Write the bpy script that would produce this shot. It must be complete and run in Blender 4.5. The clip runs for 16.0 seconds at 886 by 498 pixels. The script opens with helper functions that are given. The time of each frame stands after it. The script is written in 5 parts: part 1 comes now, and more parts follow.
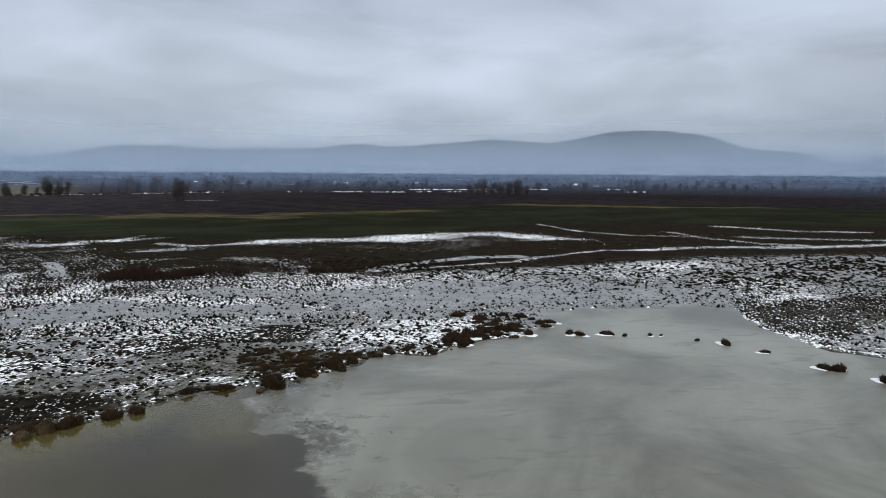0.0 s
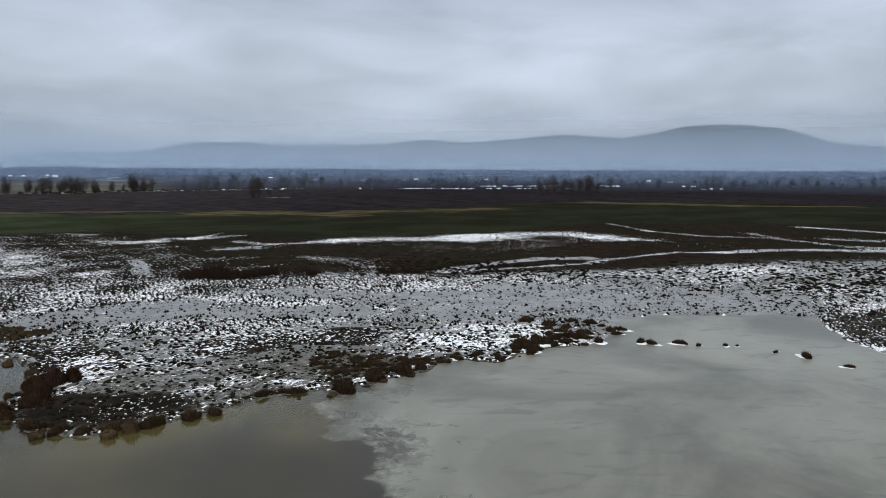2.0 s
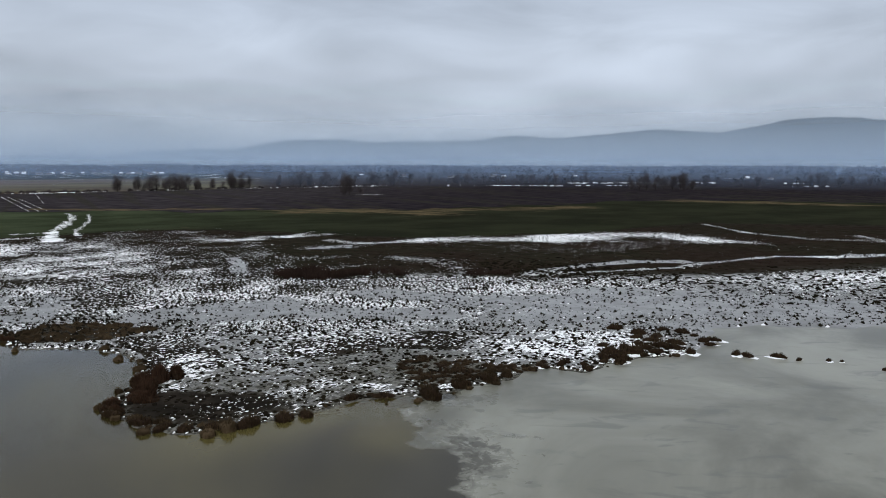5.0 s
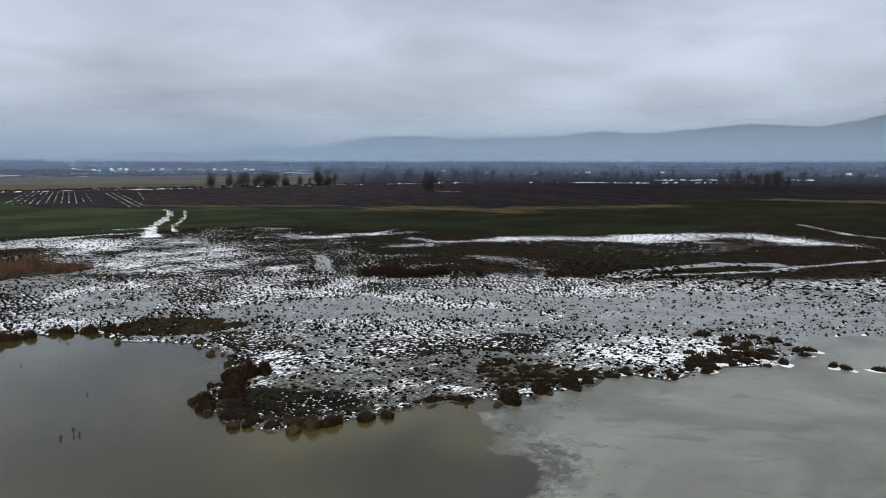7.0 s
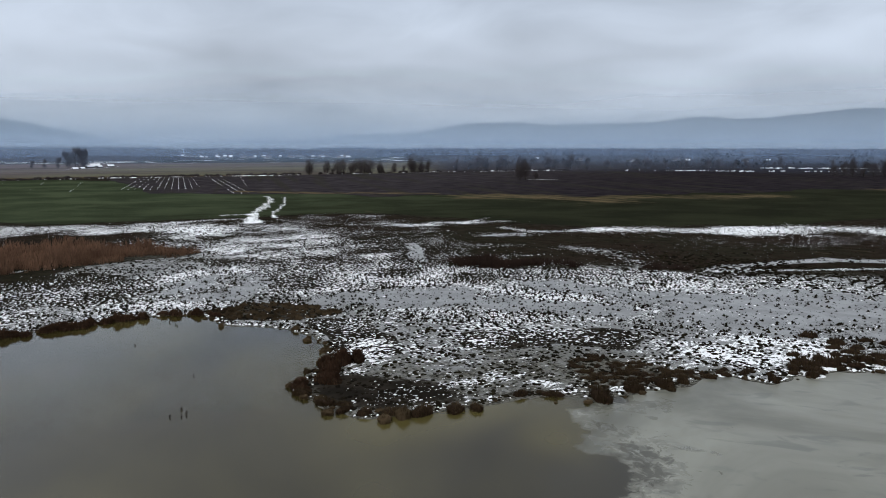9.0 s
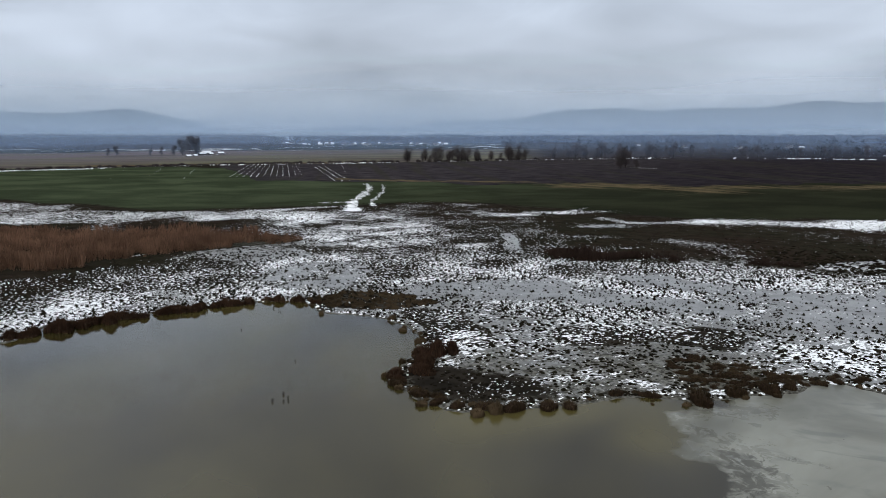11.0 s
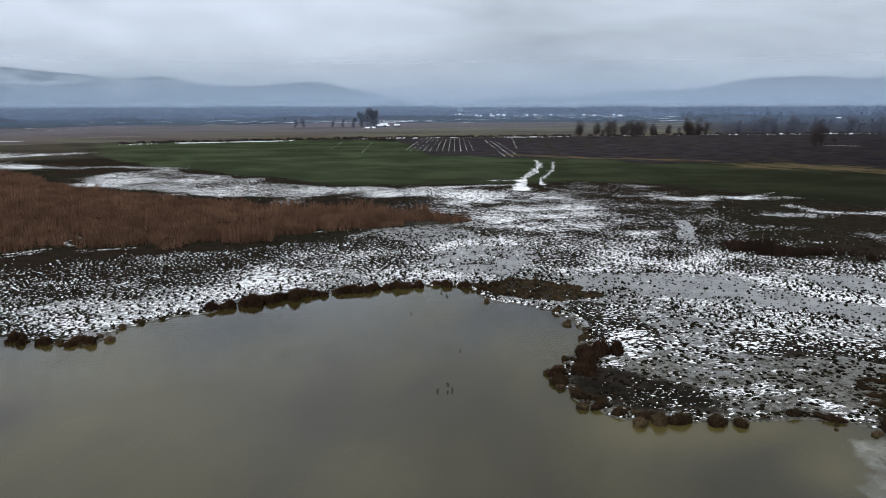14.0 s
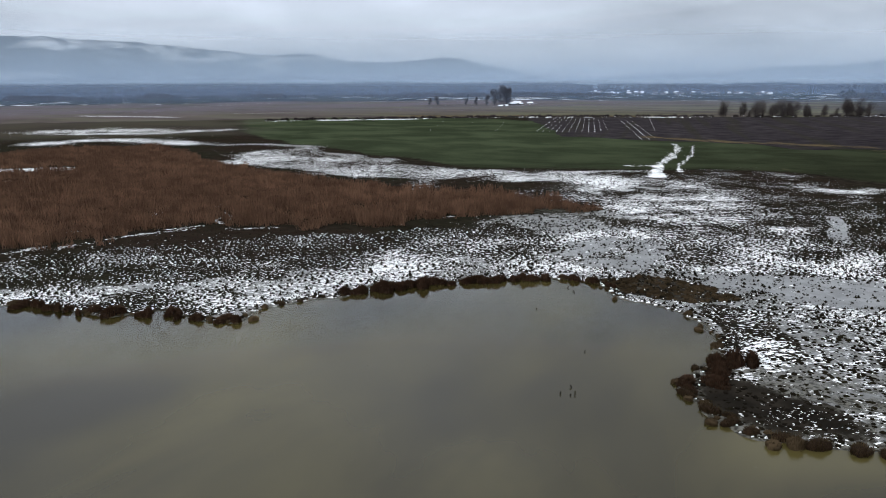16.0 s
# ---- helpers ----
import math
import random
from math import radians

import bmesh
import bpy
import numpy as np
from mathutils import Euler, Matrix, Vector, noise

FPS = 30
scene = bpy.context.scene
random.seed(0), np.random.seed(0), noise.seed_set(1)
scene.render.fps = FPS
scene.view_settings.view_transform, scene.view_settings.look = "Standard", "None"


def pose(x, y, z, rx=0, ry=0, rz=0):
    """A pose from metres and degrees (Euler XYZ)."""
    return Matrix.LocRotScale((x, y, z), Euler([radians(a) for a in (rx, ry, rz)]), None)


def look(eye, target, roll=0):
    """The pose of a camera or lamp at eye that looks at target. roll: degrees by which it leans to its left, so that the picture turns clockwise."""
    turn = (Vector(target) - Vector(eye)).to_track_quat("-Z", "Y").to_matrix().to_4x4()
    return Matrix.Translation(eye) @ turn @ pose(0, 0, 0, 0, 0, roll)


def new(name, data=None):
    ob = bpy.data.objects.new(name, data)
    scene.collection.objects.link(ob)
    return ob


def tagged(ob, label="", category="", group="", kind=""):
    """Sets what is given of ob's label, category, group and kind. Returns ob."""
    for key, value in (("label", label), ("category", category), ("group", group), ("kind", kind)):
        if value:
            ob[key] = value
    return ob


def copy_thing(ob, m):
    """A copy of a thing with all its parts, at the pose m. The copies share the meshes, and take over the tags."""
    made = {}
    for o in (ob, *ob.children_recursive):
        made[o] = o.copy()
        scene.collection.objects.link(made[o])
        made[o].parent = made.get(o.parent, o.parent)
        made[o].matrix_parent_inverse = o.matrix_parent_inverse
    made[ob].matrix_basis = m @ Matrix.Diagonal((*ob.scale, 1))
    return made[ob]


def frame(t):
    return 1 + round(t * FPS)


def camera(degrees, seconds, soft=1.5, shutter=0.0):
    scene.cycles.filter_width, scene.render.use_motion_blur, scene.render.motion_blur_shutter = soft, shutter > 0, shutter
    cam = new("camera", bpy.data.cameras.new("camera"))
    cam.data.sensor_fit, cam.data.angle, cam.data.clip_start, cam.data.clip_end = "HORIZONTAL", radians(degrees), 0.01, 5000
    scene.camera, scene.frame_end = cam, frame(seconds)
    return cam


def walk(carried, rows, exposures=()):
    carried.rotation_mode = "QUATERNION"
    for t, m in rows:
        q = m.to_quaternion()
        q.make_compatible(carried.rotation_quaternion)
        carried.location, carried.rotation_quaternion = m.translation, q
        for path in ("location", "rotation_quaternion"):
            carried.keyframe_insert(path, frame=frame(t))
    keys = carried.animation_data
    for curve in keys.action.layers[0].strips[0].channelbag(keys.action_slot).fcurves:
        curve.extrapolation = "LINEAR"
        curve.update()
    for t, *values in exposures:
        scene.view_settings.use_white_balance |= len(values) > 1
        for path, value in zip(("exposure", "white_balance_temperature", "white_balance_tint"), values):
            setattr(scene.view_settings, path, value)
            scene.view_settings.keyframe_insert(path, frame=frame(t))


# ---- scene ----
# The camera: a drone that hovers on one spot, climbs from 20 m to 30 m and turns to its left.
cam = camera(62.46, 16.0, soft=0.9)
FLIGHT = (  # seconds, height, turn to the left, tilt down, lean
    (0.0, 20.25, 0.00, 5.87, 0.36),
    (0.5, 20.57, 1.59, 5.99, 0.32),
    (1.0, 20.88, 2.94, 6.08, 0.29),
    (1.5, 21.18, 4.20, 6.16, 0.28),
    (2.0, 21.48, 5.44, 6.24, 0.28),
    (2.5, 21.72, 6.59, 6.32, 0.22),
    (3.0, 21.92, 7.75, 6.38, 0.20),
    (5.5, 22.95, 13.71, 6.65, 0.09),
    (6.0, 23.15, 15.30, 6.71, 0.06),
    (6.5, 23.29, 16.98, 6.75, 0.05),
    (7.0, 23.49, 18.73, 6.89, 0.03),
    (7.5, 23.64, 20.49, 7.13, 0.01),
    (8.0, 23.82, 22.25, 7.39, 0.02),
    (8.5, 24.01, 24.07, 7.66, 0.01),
    (9.0, 24.18, 25.97, 7.93, -0.01),
    (11.5, 25.20, 35.43, 9.21, -0.19),
    (12.0, 25.50, 37.33, 9.53, -0.22),
    (12.5, 25.94, 39.18, 9.95, -0.22),
    (13.0, 26.49, 41.08, 10.30, -0.29),
    (13.5, 27.05, 43.61, 10.69, -0.33),
    (14.0, 27.68, 46.77, 11.14, -0.28),
    (14.5, 28.31, 49.92, 11.59, -0.26),
    (15.0, 28.93, 53.08, 12.05, -0.27),
    (15.5, 29.52, 55.27, 12.50, -0.25),
    (16.0, 30.06, 57.01, 12.93, -0.24),
)


def aim(height, turn, tilt, lean):
    a, b = radians(turn), radians(tilt)
    way = Vector((-math.sin(a) * math.cos(b), math.cos(a) * math.cos(b), -math.sin(b)))
    return look((0, 0, height), Vector((0, 0, height)) + way * 10, lean)


walk(cam, [(t, aim(h, turn, tilt, lean)) for t, h, turn, tilt, lean in FLIGHT],
     exposures=((0, -0.07), (6, -0.07), (9, -0.05), (13, 0.05), (16, 0.17)))

# ---- light: an overcast winter sky ----
world = bpy.data.worlds.new("winter_sky")
scene.world = world
world.use_nodes = True
wt = world.node_tree
wt.nodes.clear()


def wn(kind):
    return wt.nodes.new(kind)


SUN_EL, SUN_AZ = radians(30), radians(165)
w_out, w_add = wn("ShaderNodeOutputWorld"), wn("ShaderNodeMixShader")
w_add.inputs[0].default_value = 0.85  # cloud cover
w_bg, w_cl = wn("ShaderNodeBackground"), wn("ShaderNodeBackground")
w_sky = wn("ShaderNodeTexSky")
w_sky.sky_type, w_sky.sun_disc, w_sky.dust_density = "NISHITA", False, 4.0
w_sky.sun_elevation, w_sky.sun_rotation = SUN_EL, SUN_AZ
w_bg.inputs[1].default_value = 0.05
wt.links.new(w_sky.outputs[0], w_bg.inputs[0])
w_co = wn("ShaderNodeTexCoord")
w_sep = wn("ShaderNodeSeparateXYZ")
wt.links.new(w_co.outputs["Generated"], w_sep.inputs[0])


def wmath(op, a, b=None, clamp=False):
    n = wn("ShaderNodeMath")
    n.operation, n.use_clamp = op, clamp
    for i, v in enumerate((a, b)):
        if v is None:
            continue
        if isinstance(v, (int, float)):
            n.inputs[i].default_value = v
        else:
            wt.links.new(v, n.inputs[i])
    return n.outputs[0]


up = wmath("MAXIMUM", w_sep.outputs[2], 0.0)
lift = wmath("ADD", up, 0.16)
flat = wn("ShaderNodeCombineXYZ")  # the cloud deck seen in perspective
wt.links.new(wmath("DIVIDE", w_sep.outputs[0], lift), flat.inputs[0])
wt.links.new(wmath("DIVIDE", w_sep.outputs[1], lift), flat.inputs[1])


def wnoise(scale, detail, rough, dist):
    n = wn("ShaderNodeTexNoise")
    n.inputs["Scale"].default_value, n.inputs["Detail"].default_value = scale, detail
    n.inputs["Roughness"].default_value, n.inputs["Distortion"].default_value = rough, dist
    wt.links.new(flat.outputs[0], n.inputs["Vector"])
    return n.outputs[0]


deck = wmath("ADD", wmath("MULTIPLY", wmath("SUBTRACT", wnoise(0.42, 3, 0.5, 0.3), 0.5), 1.5),
             wmath("MULTIPLY", wmath("SUBTRACT", wnoise(1.3, 5, 0.55, 0.6), 0.5), 0.7))
w_ramp = wn("ShaderNodeValToRGB")  # cloud brightness with height above the horizon
w_ramp.color_ramp.elements[0].position, w_ramp.color_ramp.elements[0].color = 0.0, (0.69, 0.74, 0.82, 1)
w_ramp.color_ramp.elements[1].position, w_ramp.color_ramp.elements[1].color = 1.0, (1.50, 1.60, 1.72, 1)
el = w_ramp.color_ramp.elements.new(0.10)
el.color = (0.635, 0.712, 0.832, 1)
el = w_ramp.color_ramp.elements.new(0.25)
el.color = (0.555, 0.635, 0.765, 1)
el = w_ramp.color_ramp.elements.new(0.36)
el.color = (0.66, 0.70, 0.76, 1)
el = w_ramp.color_ramp.elements.new(0.48)
el.color = (0.88, 0.93, 1.0, 1)
wt.links.new(up, w_ramp.inputs[0])
w_mul = wn("ShaderNodeVectorMath")
w_mul.operation = "SCALE"
wt.links.new(w_ramp.outputs[0], w_mul.inputs[0])
wt.links.new(wmath("ADD", deck, 1.0), w_mul.inputs["Scale"])
wt.links.new(w_mul.outputs[0], w_cl.inputs[0])
w_cl.inputs[1].default_value = 1.0
wt.links.new(w_bg.outputs[0], w_add.inputs[1])
wt.links.new(w_cl.outputs[0], w_add.inputs[2])
wt.links.new(w_add.outputs[0], w_out.inputs[0])

sun = new("sun", bpy.data.lights.new("sun", "SUN"))
sun.data.energy, sun.data.angle, sun.data.color = 0.6, radians(40), (1.0, 0.97, 0.93)
sun.matrix_world = look((900 * math.sin(SUN_AZ), 900 * math.cos(SUN_AZ), 600), (0, 0, 0))

# ---- materials ----
class Mat:
    """A node material with a Principled surface."""

    def __init__(self, name, rough=0.9, spec=0.3):
        self.m = bpy.data.materials.new(name)
        self.m.use_nodes = True
        self.t = self.m.node_tree
        self.b = self.t.nodes["Principled BSDF"]
        self.b.inputs["Roughness"].default_value = rough
        self.b.inputs["Specular IOR Level"].default_value = spec
        self.pos = self.node("ShaderNodeNewGeometry").outputs["Position"]

    def node(self, kind):
        return self.t.nodes.new(kind)

    def put(self, socket, v):
        if isinstance(v, (int, float)):
            socket.default_value = v
        elif isinstance(v, tuple):
            socket.default_value = (*v, 1) if len(v) == 3 and len(socket.default_value) == 4 else v
        else:
            self.t.links.new(v, socket)

    def math(self, op, a, b=0.0, clamp=False):
        n = self.node("ShaderNodeMath")
        n.operation, n.use_clamp = op, clamp
        self.put(n.inputs[0], a)
        self.put(n.inputs[1], b)
        return n.outputs[0]

    def noise(self, scale, detail=3.0, rough=0.55, stretch=None, distort=0.0, turn=0.0):
        n = self.node("ShaderNodeTexNoise")
        self.put(n.inputs["Scale"], float(scale))
        self.put(n.inputs["Detail"], float(detail))
        self.put(n.inputs["Roughness"], float(rough))
        self.put(n.inputs["Distortion"], float(distort))
        v = self.pos
        if stretch:
            mp = self.node("ShaderNodeMapping")
            mp.vector_type = "TEXTURE"  # turned first, then stretched
            mp.inputs["Scale"].default_value = tuple(1 / q for q in stretch)
            mp.inputs["Rotation"].default_value = (0, 0, turn)
            self.t.links.new(v, mp.inputs["Vector"])
            v = mp.outputs[0]
        self.t.links.new(v, n.inputs["Vector"])
        return n.outputs[0]

    def step(self, v, lo, hi):
        n = self.node("ShaderNodeMapRange")
        n.interpolation_type = "SMOOTHSTEP"
        self.put(n.inputs["Value"], v)
        n.inputs["From Min"].default_value, n.inputs["From Max"].default_value = lo, hi
        return n.outputs["Result"]

    def mix(self, f, a, b):
        n = self.node("ShaderNodeMix")
        n.data_type = "RGBA"
        self.put(n.inputs[0], f)
        self.put(n.inputs[6], a)
        self.put(n.inputs[7], b)
        return n.outputs[2]

    def attr(self, name):
        a = self.node("ShaderNodeAttribute")
        a.attribute_name = name
        s = self.node("ShaderNodeSeparateColor")
        self.t.links.new(a.outputs["Color"], s.inputs[0])
        return s.outputs

    def color(self, c):
        self.put(self.b.inputs["Base Color"], c)
        return self

    def bump(self, h, strength, dist):
        n = self.node("ShaderNodeBump")
        n.inputs["Strength"].default_value, n.inputs["Distance"].default_value = strength, dist
        self.t.links.new(h, n.inputs["Height"])
        self.t.links.new(n.outputs[0], self.b.inputs["Normal"])
        return self


def grassy(name, low, high, rough=0.9, stem=0.6):
    """Dry stems whose tone goes from tuft to tuft."""
    m = Mat(name, rough, 0.0)
    g = m.node("ShaderNodeNewGeometry").outputs["Random Per Island"]
    f = m.math("ADD", m.math("MULTIPLY", g, stem), m.math("MULTIPLY", m.step(m.noise(0.12 if stem > 0.5 else 0.22, 3), 0.35, 0.65), 1.0 - stem))
    f = m.math("MULTIPLY", f, m.math("ADD", 0.55, m.math("MULTIPLY", m.step(m.noise(0.05, 4, 0.6), 0.3, 0.7), 0.6)))
    return m.color(m.mix(f, low, high)).m


def plain(name, low, high, scale=1.0, rough=0.9, spec=0.03):
    m = Mat(name, rough, spec)
    f = m.math("ADD", m.math("MULTIPLY", m.step(m.noise(scale, 5), 0.3, 0.7), 0.7), m.math("MULTIPLY", m.step(m.noise(scale * 6, 3), 0.3, 0.7), 0.3))
    return m.color(m.mix(f, low, high)).bump(m.noise(scale * 6, 3), 0.4, 0.05).m


ICE_LOW, ICE_HIGH = (0.158, 0.159, 0.159), (0.258, 0.260, 0.262)
SNOW = (0.88, 0.885, 0.895)


def ground_material():
    m = Mat("marsh_and_fields", 0.9, 0.2)
    snow, ice, thick = m.attr("cover_a")[:3]
    green, plough, straw = m.attr("cover_b")[:3]
    litter, wet, far = m.attr("cover_c")[:3]
    n_mid, n_small = m.noise(0.3, 4), m.noise(1.9, 4, 0.6)
    soil = m.mix(m.step(n_mid, 0.35, 0.65), (0.012, 0.0105, 0.0085), (0.026, 0.0215, 0.017))
    soil = m.mix(m.math("MULTIPLY", litter, m.step(n_small, 0.25, 0.7)), soil, m.mix(m.step(m.noise(0.02, 3), 0.4, 0.6), (0.021, 0.0138, 0.0105), (0.0165, 0.0155, 0.0095)))
    east = m.node("ShaderNodeSeparateXYZ")
    m.t.links.new(m.pos, east.inputs[0])
    westward = m.step(east.outputs[0], -60.0, -290.0)  # to the west the crop is greener and lighter, the ploughland lighter
    tone = m.math("ADD", m.math("MULTIPLY", m.step(m.noise(0.026, 5, 0.6, (1, 1.3, 1), 0.3, 0.6), 0.38, 0.64), 0.7), m.math("MULTIPLY", m.step(n_small, 0.3, 0.7), 0.3))
    grass = m.mix(westward, m.mix(tone, (0.0125, 0.0135, 0.009), (0.024, 0.026, 0.015)), m.mix(tone, (0.024, 0.030, 0.017), (0.054, 0.068, 0.037)))
    c = m.mix(m.step(m.math("ADD", green, m.math("MULTIPLY", m.math("SUBTRACT", n_mid, 0.5), 0.5)), 0.35, 0.65), soil, grass)
    clod = m.noise(0.16, 5, 0.65, (0.5, 1.4, 1), 0.0, 0.7)
    earth = m.mix(m.step(clod, 0.35, 0.7), (0.012, 0.010, 0.0125), (0.028, 0.0235, 0.026))
    earth = m.mix(westward, earth, m.mix(m.step(clod, 0.35, 0.7), (0.020, 0.017, 0.0195), (0.050, 0.044, 0.046)))
    strip = m.step(m.noise(0.11, 2, 0.5, (0.04, 1, 1), 0.0, 2.29), 0.5, 0.64)
    earth = m.mix(m.math("MULTIPLY", strip, 0.6), earth, m.mix(m.step(n_mid, 0.4, 0.6), (0.024, 0.026, 0.017), (0.036, 0.030, 0.024)))
    c = m.mix(m.step(m.math("ADD", plough, m.math("MULTIPLY", m.math("SUBTRACT", n_mid, 0.5), 0.3)), 0.4, 0.6), c, earth)
    field = m.mix(m.step(m.noise(0.006, 4, 0.5, (1, 2.6, 1), 0.4, 0.5), 0.38, 0.62), (0.070, 0.060, 0.054), (0.105, 0.104, 0.072))
    field = m.mix(m.step(m.noise(0.02, 4, 0.6, (1, 3, 1), 0.3, 0.5), 0.5, 0.75), field, (0.130, 0.112, 0.080))
    dry = m.math("MULTIPLY", m.step(east.outputs[0], -450.0, -850.0), m.step(m.noise(0.01, 4, 0.6), 0.3, 0.6))
    field = m.mix(dry, field, (0.110, 0.089, 0.092))
    # beyond the brown plain: low wet woods and meadows with strips of snow
    away = m.node("ShaderNodeVectorMath")
    away.operation = "LENGTH"
    m.t.links.new(m.pos, away.inputs[0])
    deep = m.step(m.math("ADD", away.outputs["Value"], m.math("MULTIPLY", m.math("SUBTRACT", m.noise(0.004, 3), 0.5), 700.0)), 1080.0, 1260.0)
    scrub = m.mix(m.step(m.noise(0.012, 5, 0.65), 0.4, 0.6), (0.010, 0.013, 0.014), (0.034, 0.040, 0.034))
    white = m.step(m.math("MULTIPLY", m.noise(0.016, 4, 0.7, (1, 2.0, 1), 0.2, 0.5), m.math("ADD", 0.75, m.math("MULTIPLY", m.noise(0.0022, 2), 0.5))), 0.60, 0.645)
    field = m.mix(deep, field, m.mix(white, scrub, SNOW))
    c = m.mix(far, c, field)
    thatch = m.mix(m.step(n_small, 0.3, 0.7), (0.050, 0.039, 0.022), (0.130, 0.098, 0.056))
    c = m.mix(m.step(m.math("ADD", straw, m.math("MULTIPLY", m.math("SUBTRACT", m.noise(0.10, 5, 0.7, (0.5, 1.6, 1), 0.4, -0.3), 0.5), 3.2)), 0.42, 1.15), c, thatch)
    # frozen flood water between the tussocks
    rime = m.mix(m.step(m.noise(0.22, 5, 0.6, None, 0.5), 0.35, 0.65), ICE_LOW, ICE_HIGH)
    f_ice = m.step(m.math("ADD", ice, m.math("MULTIPLY", m.math("SUBTRACT", m.noise(0.5, 5, 0.65), 0.5), 0.9)), 0.40, 0.58)
    c = m.mix(f_ice, c, rime)
    mud = m.math("MULTIPLY", wet, m.step(m.noise(0.8, 5, 0.7), 0.38, 0.56))
    mud = m.math("MAXIMUM", mud, m.step(wet, 0.85, 1.0))
    c = m.mix(mud, c, m.mix(m.step(m.noise(2.6, 4, 0.6), 0.4, 0.6), (0.036, 0.034, 0.028), (0.135, 0.130, 0.112)))
    # snow, blown thin
    drift = m.math("MULTIPLY", m.math("SUBTRACT", m.noise(0.62, 5, 0.65, (0.7, 1.25, 1), 0.3, 1.2), 0.5), m.math("SUBTRACT", 1.55, m.math("MULTIPLY", thick, 0.9)))
    fleck = m.math("MULTIPLY", m.math("SUBTRACT", m.noise(2.1, 3, 0.6, (0.7, 1.25, 1), 0.0, 1.2), 0.5), m.math("ADD", 1.9, m.math("MULTIPLY", thick, 0.2)))
    broad = m.math("MULTIPLY", m.math("SUBTRACT", m.noise(0.13, 4, 0.6, (0.8, 1.3, 1), 0.4, 1.0), 0.5), m.math("MULTIPLY", thick, 0.6))
    f_snow = m.step(m.math("ADD", m.math("ADD", snow, broad), m.math("ADD", drift, fleck)), 0.56, 0.66)
    f_snow = m.math("MULTIPLY", f_snow, m.step(snow, 0.02, 0.10))
    c = m.mix(f_snow, c, SNOW)
    m.color(c)
    shine = m.math("MULTIPLY", f_ice, m.math("SUBTRACT", 1.0, f_snow))
    m.put(m.b.inputs["Roughness"], m.math("SUBTRACT", 0.92, m.math("MULTIPLY", shine, 0.5)))
    m.put(m.b.inputs["Specular IOR Level"], m.math("MULTIPLY", shine, 0.35))
    m.bump(m.math("ADD", n_small, m.math("MULTIPLY", f_snow, 0.6)), 0.5, 0.08)
    return m.m


def water_material():
    m = Mat("lake_water_and_thin_ice", 0.06, 0.5)
    ice = m.attr("cover_a")[0]
    crack = m.attr("cover_a")[1]
    cloud = m.math("SUBTRACT", m.noise(0.13, 5, 0.6, None, 0.7), 0.5)
    f = m.step(m.math("ADD", ice, m.math("ADD", m.math("MULTIPLY", cloud, 0.7), m.math("MULTIPLY", m.math("SUBTRACT", m.noise(0.8, 6, 0.68, None, 0.5), 0.5), 0.7))), 0.15, 0.72)
    web = m.step(m.math("ADD", m.noise(0.75, 6, 0.70, None, 1.2), m.math("MULTIPLY", crack, 0.20)), 0.60, 0.70)
    f = m.math("MULTIPLY", f, m.math("SUBTRACT", 1.0, m.math("MULTIPLY", m.math("MULTIPLY", web, 0.7), m.step(crack, 0.12, 0.6))))
    # pale patches in the water colour: silt, and painted reflections of cloud
    silt_and_sheen = m.math("ADD", m.math("MULTIPLY", m.noise(0.045, 4, 0.5, (1, 0.55, 1), 0.4, 0.6), 0.6), m.math("MULTIPLY", m.noise(0.014, 2, 0.5), 0.4))
    silt_and_sheen = m.math("ADD", silt_and_sheen, m.math("MULTIPLY", m.attr("cover_a")[2], 0.22))
    murk = m.mix(m.step(silt_and_sheen, 0.37, 0.72), (0.0115, 0.0090, 0.0028), (0.072, 0.060, 0.020))
    film = m.mix(m.step(m.noise(0.05, 6, 0.62, (1, 0.7, 1), 0.8), 0.3, 0.7), (0.088, 0.086, 0.066), (0.242, 0.241, 0.202))
    melt = m.step(m.noise(0.16, 4, 0.6, (0.6, 1.5, 1), 0.6), 0.56, 0.76)
    film = m.mix(m.math("MULTIPLY", melt, 0.45), film, (0.105, 0.112, 0.098))
    spot = m.step(m.noise(0.34, 4, 0.55, (0.55, 1.25, 1), 0.6, 0.2), 0.55, 0.68)
    film = m.mix(m.math("MULTIPLY", spot, 0.5), film, (0.074, 0.078, 0.070))
    m.color(m.mix(f, murk, film))
    m.put(m.b.inputs["Roughness"], m.math("ADD", 0.05, m.math("MULTIPLY", f, 0.25)))
    m.b.inputs["IOR"].default_value = 1.333
    m.bump(m.noise(0.5, 3, 0.5, (1, 1.6, 1)), 0.03, 0.05)
    return m.m


M_GROUND, M_WATER = ground_material(), water_material()
M_TUSSOCK = grassy("dark_tussock_grass", (0.006, 0.005, 0.004), (0.019, 0.016, 0.010))
M_SEDGE = grassy("brown_sedge", (0.016, 0.0115, 0.007), (0.084, 0.059, 0.034))
M_MAT = plain("matted_brown_sedge", (0.011, 0.007, 0.005), (0.034, 0.021, 0.012), 4.0)
M_REED = grassy("russet_reed", (0.096, 0.055, 0.036), (0.222, 0.129, 0.083), 0.9, 0.16)
M_DARKREED = grassy("dark_dead_sedge", (0.018, 0.012, 0.010), (0.046, 0.030, 0.022))
M_RUSSET = grassy("russet_sedge", (0.026, 0.015, 0.010), (0.095, 0.055, 0.035))
M_SNOW = plain("drifted_snow", (0.83, 0.84, 0.86), (0.91, 0.915, 0.925), 1.2, 0.8)
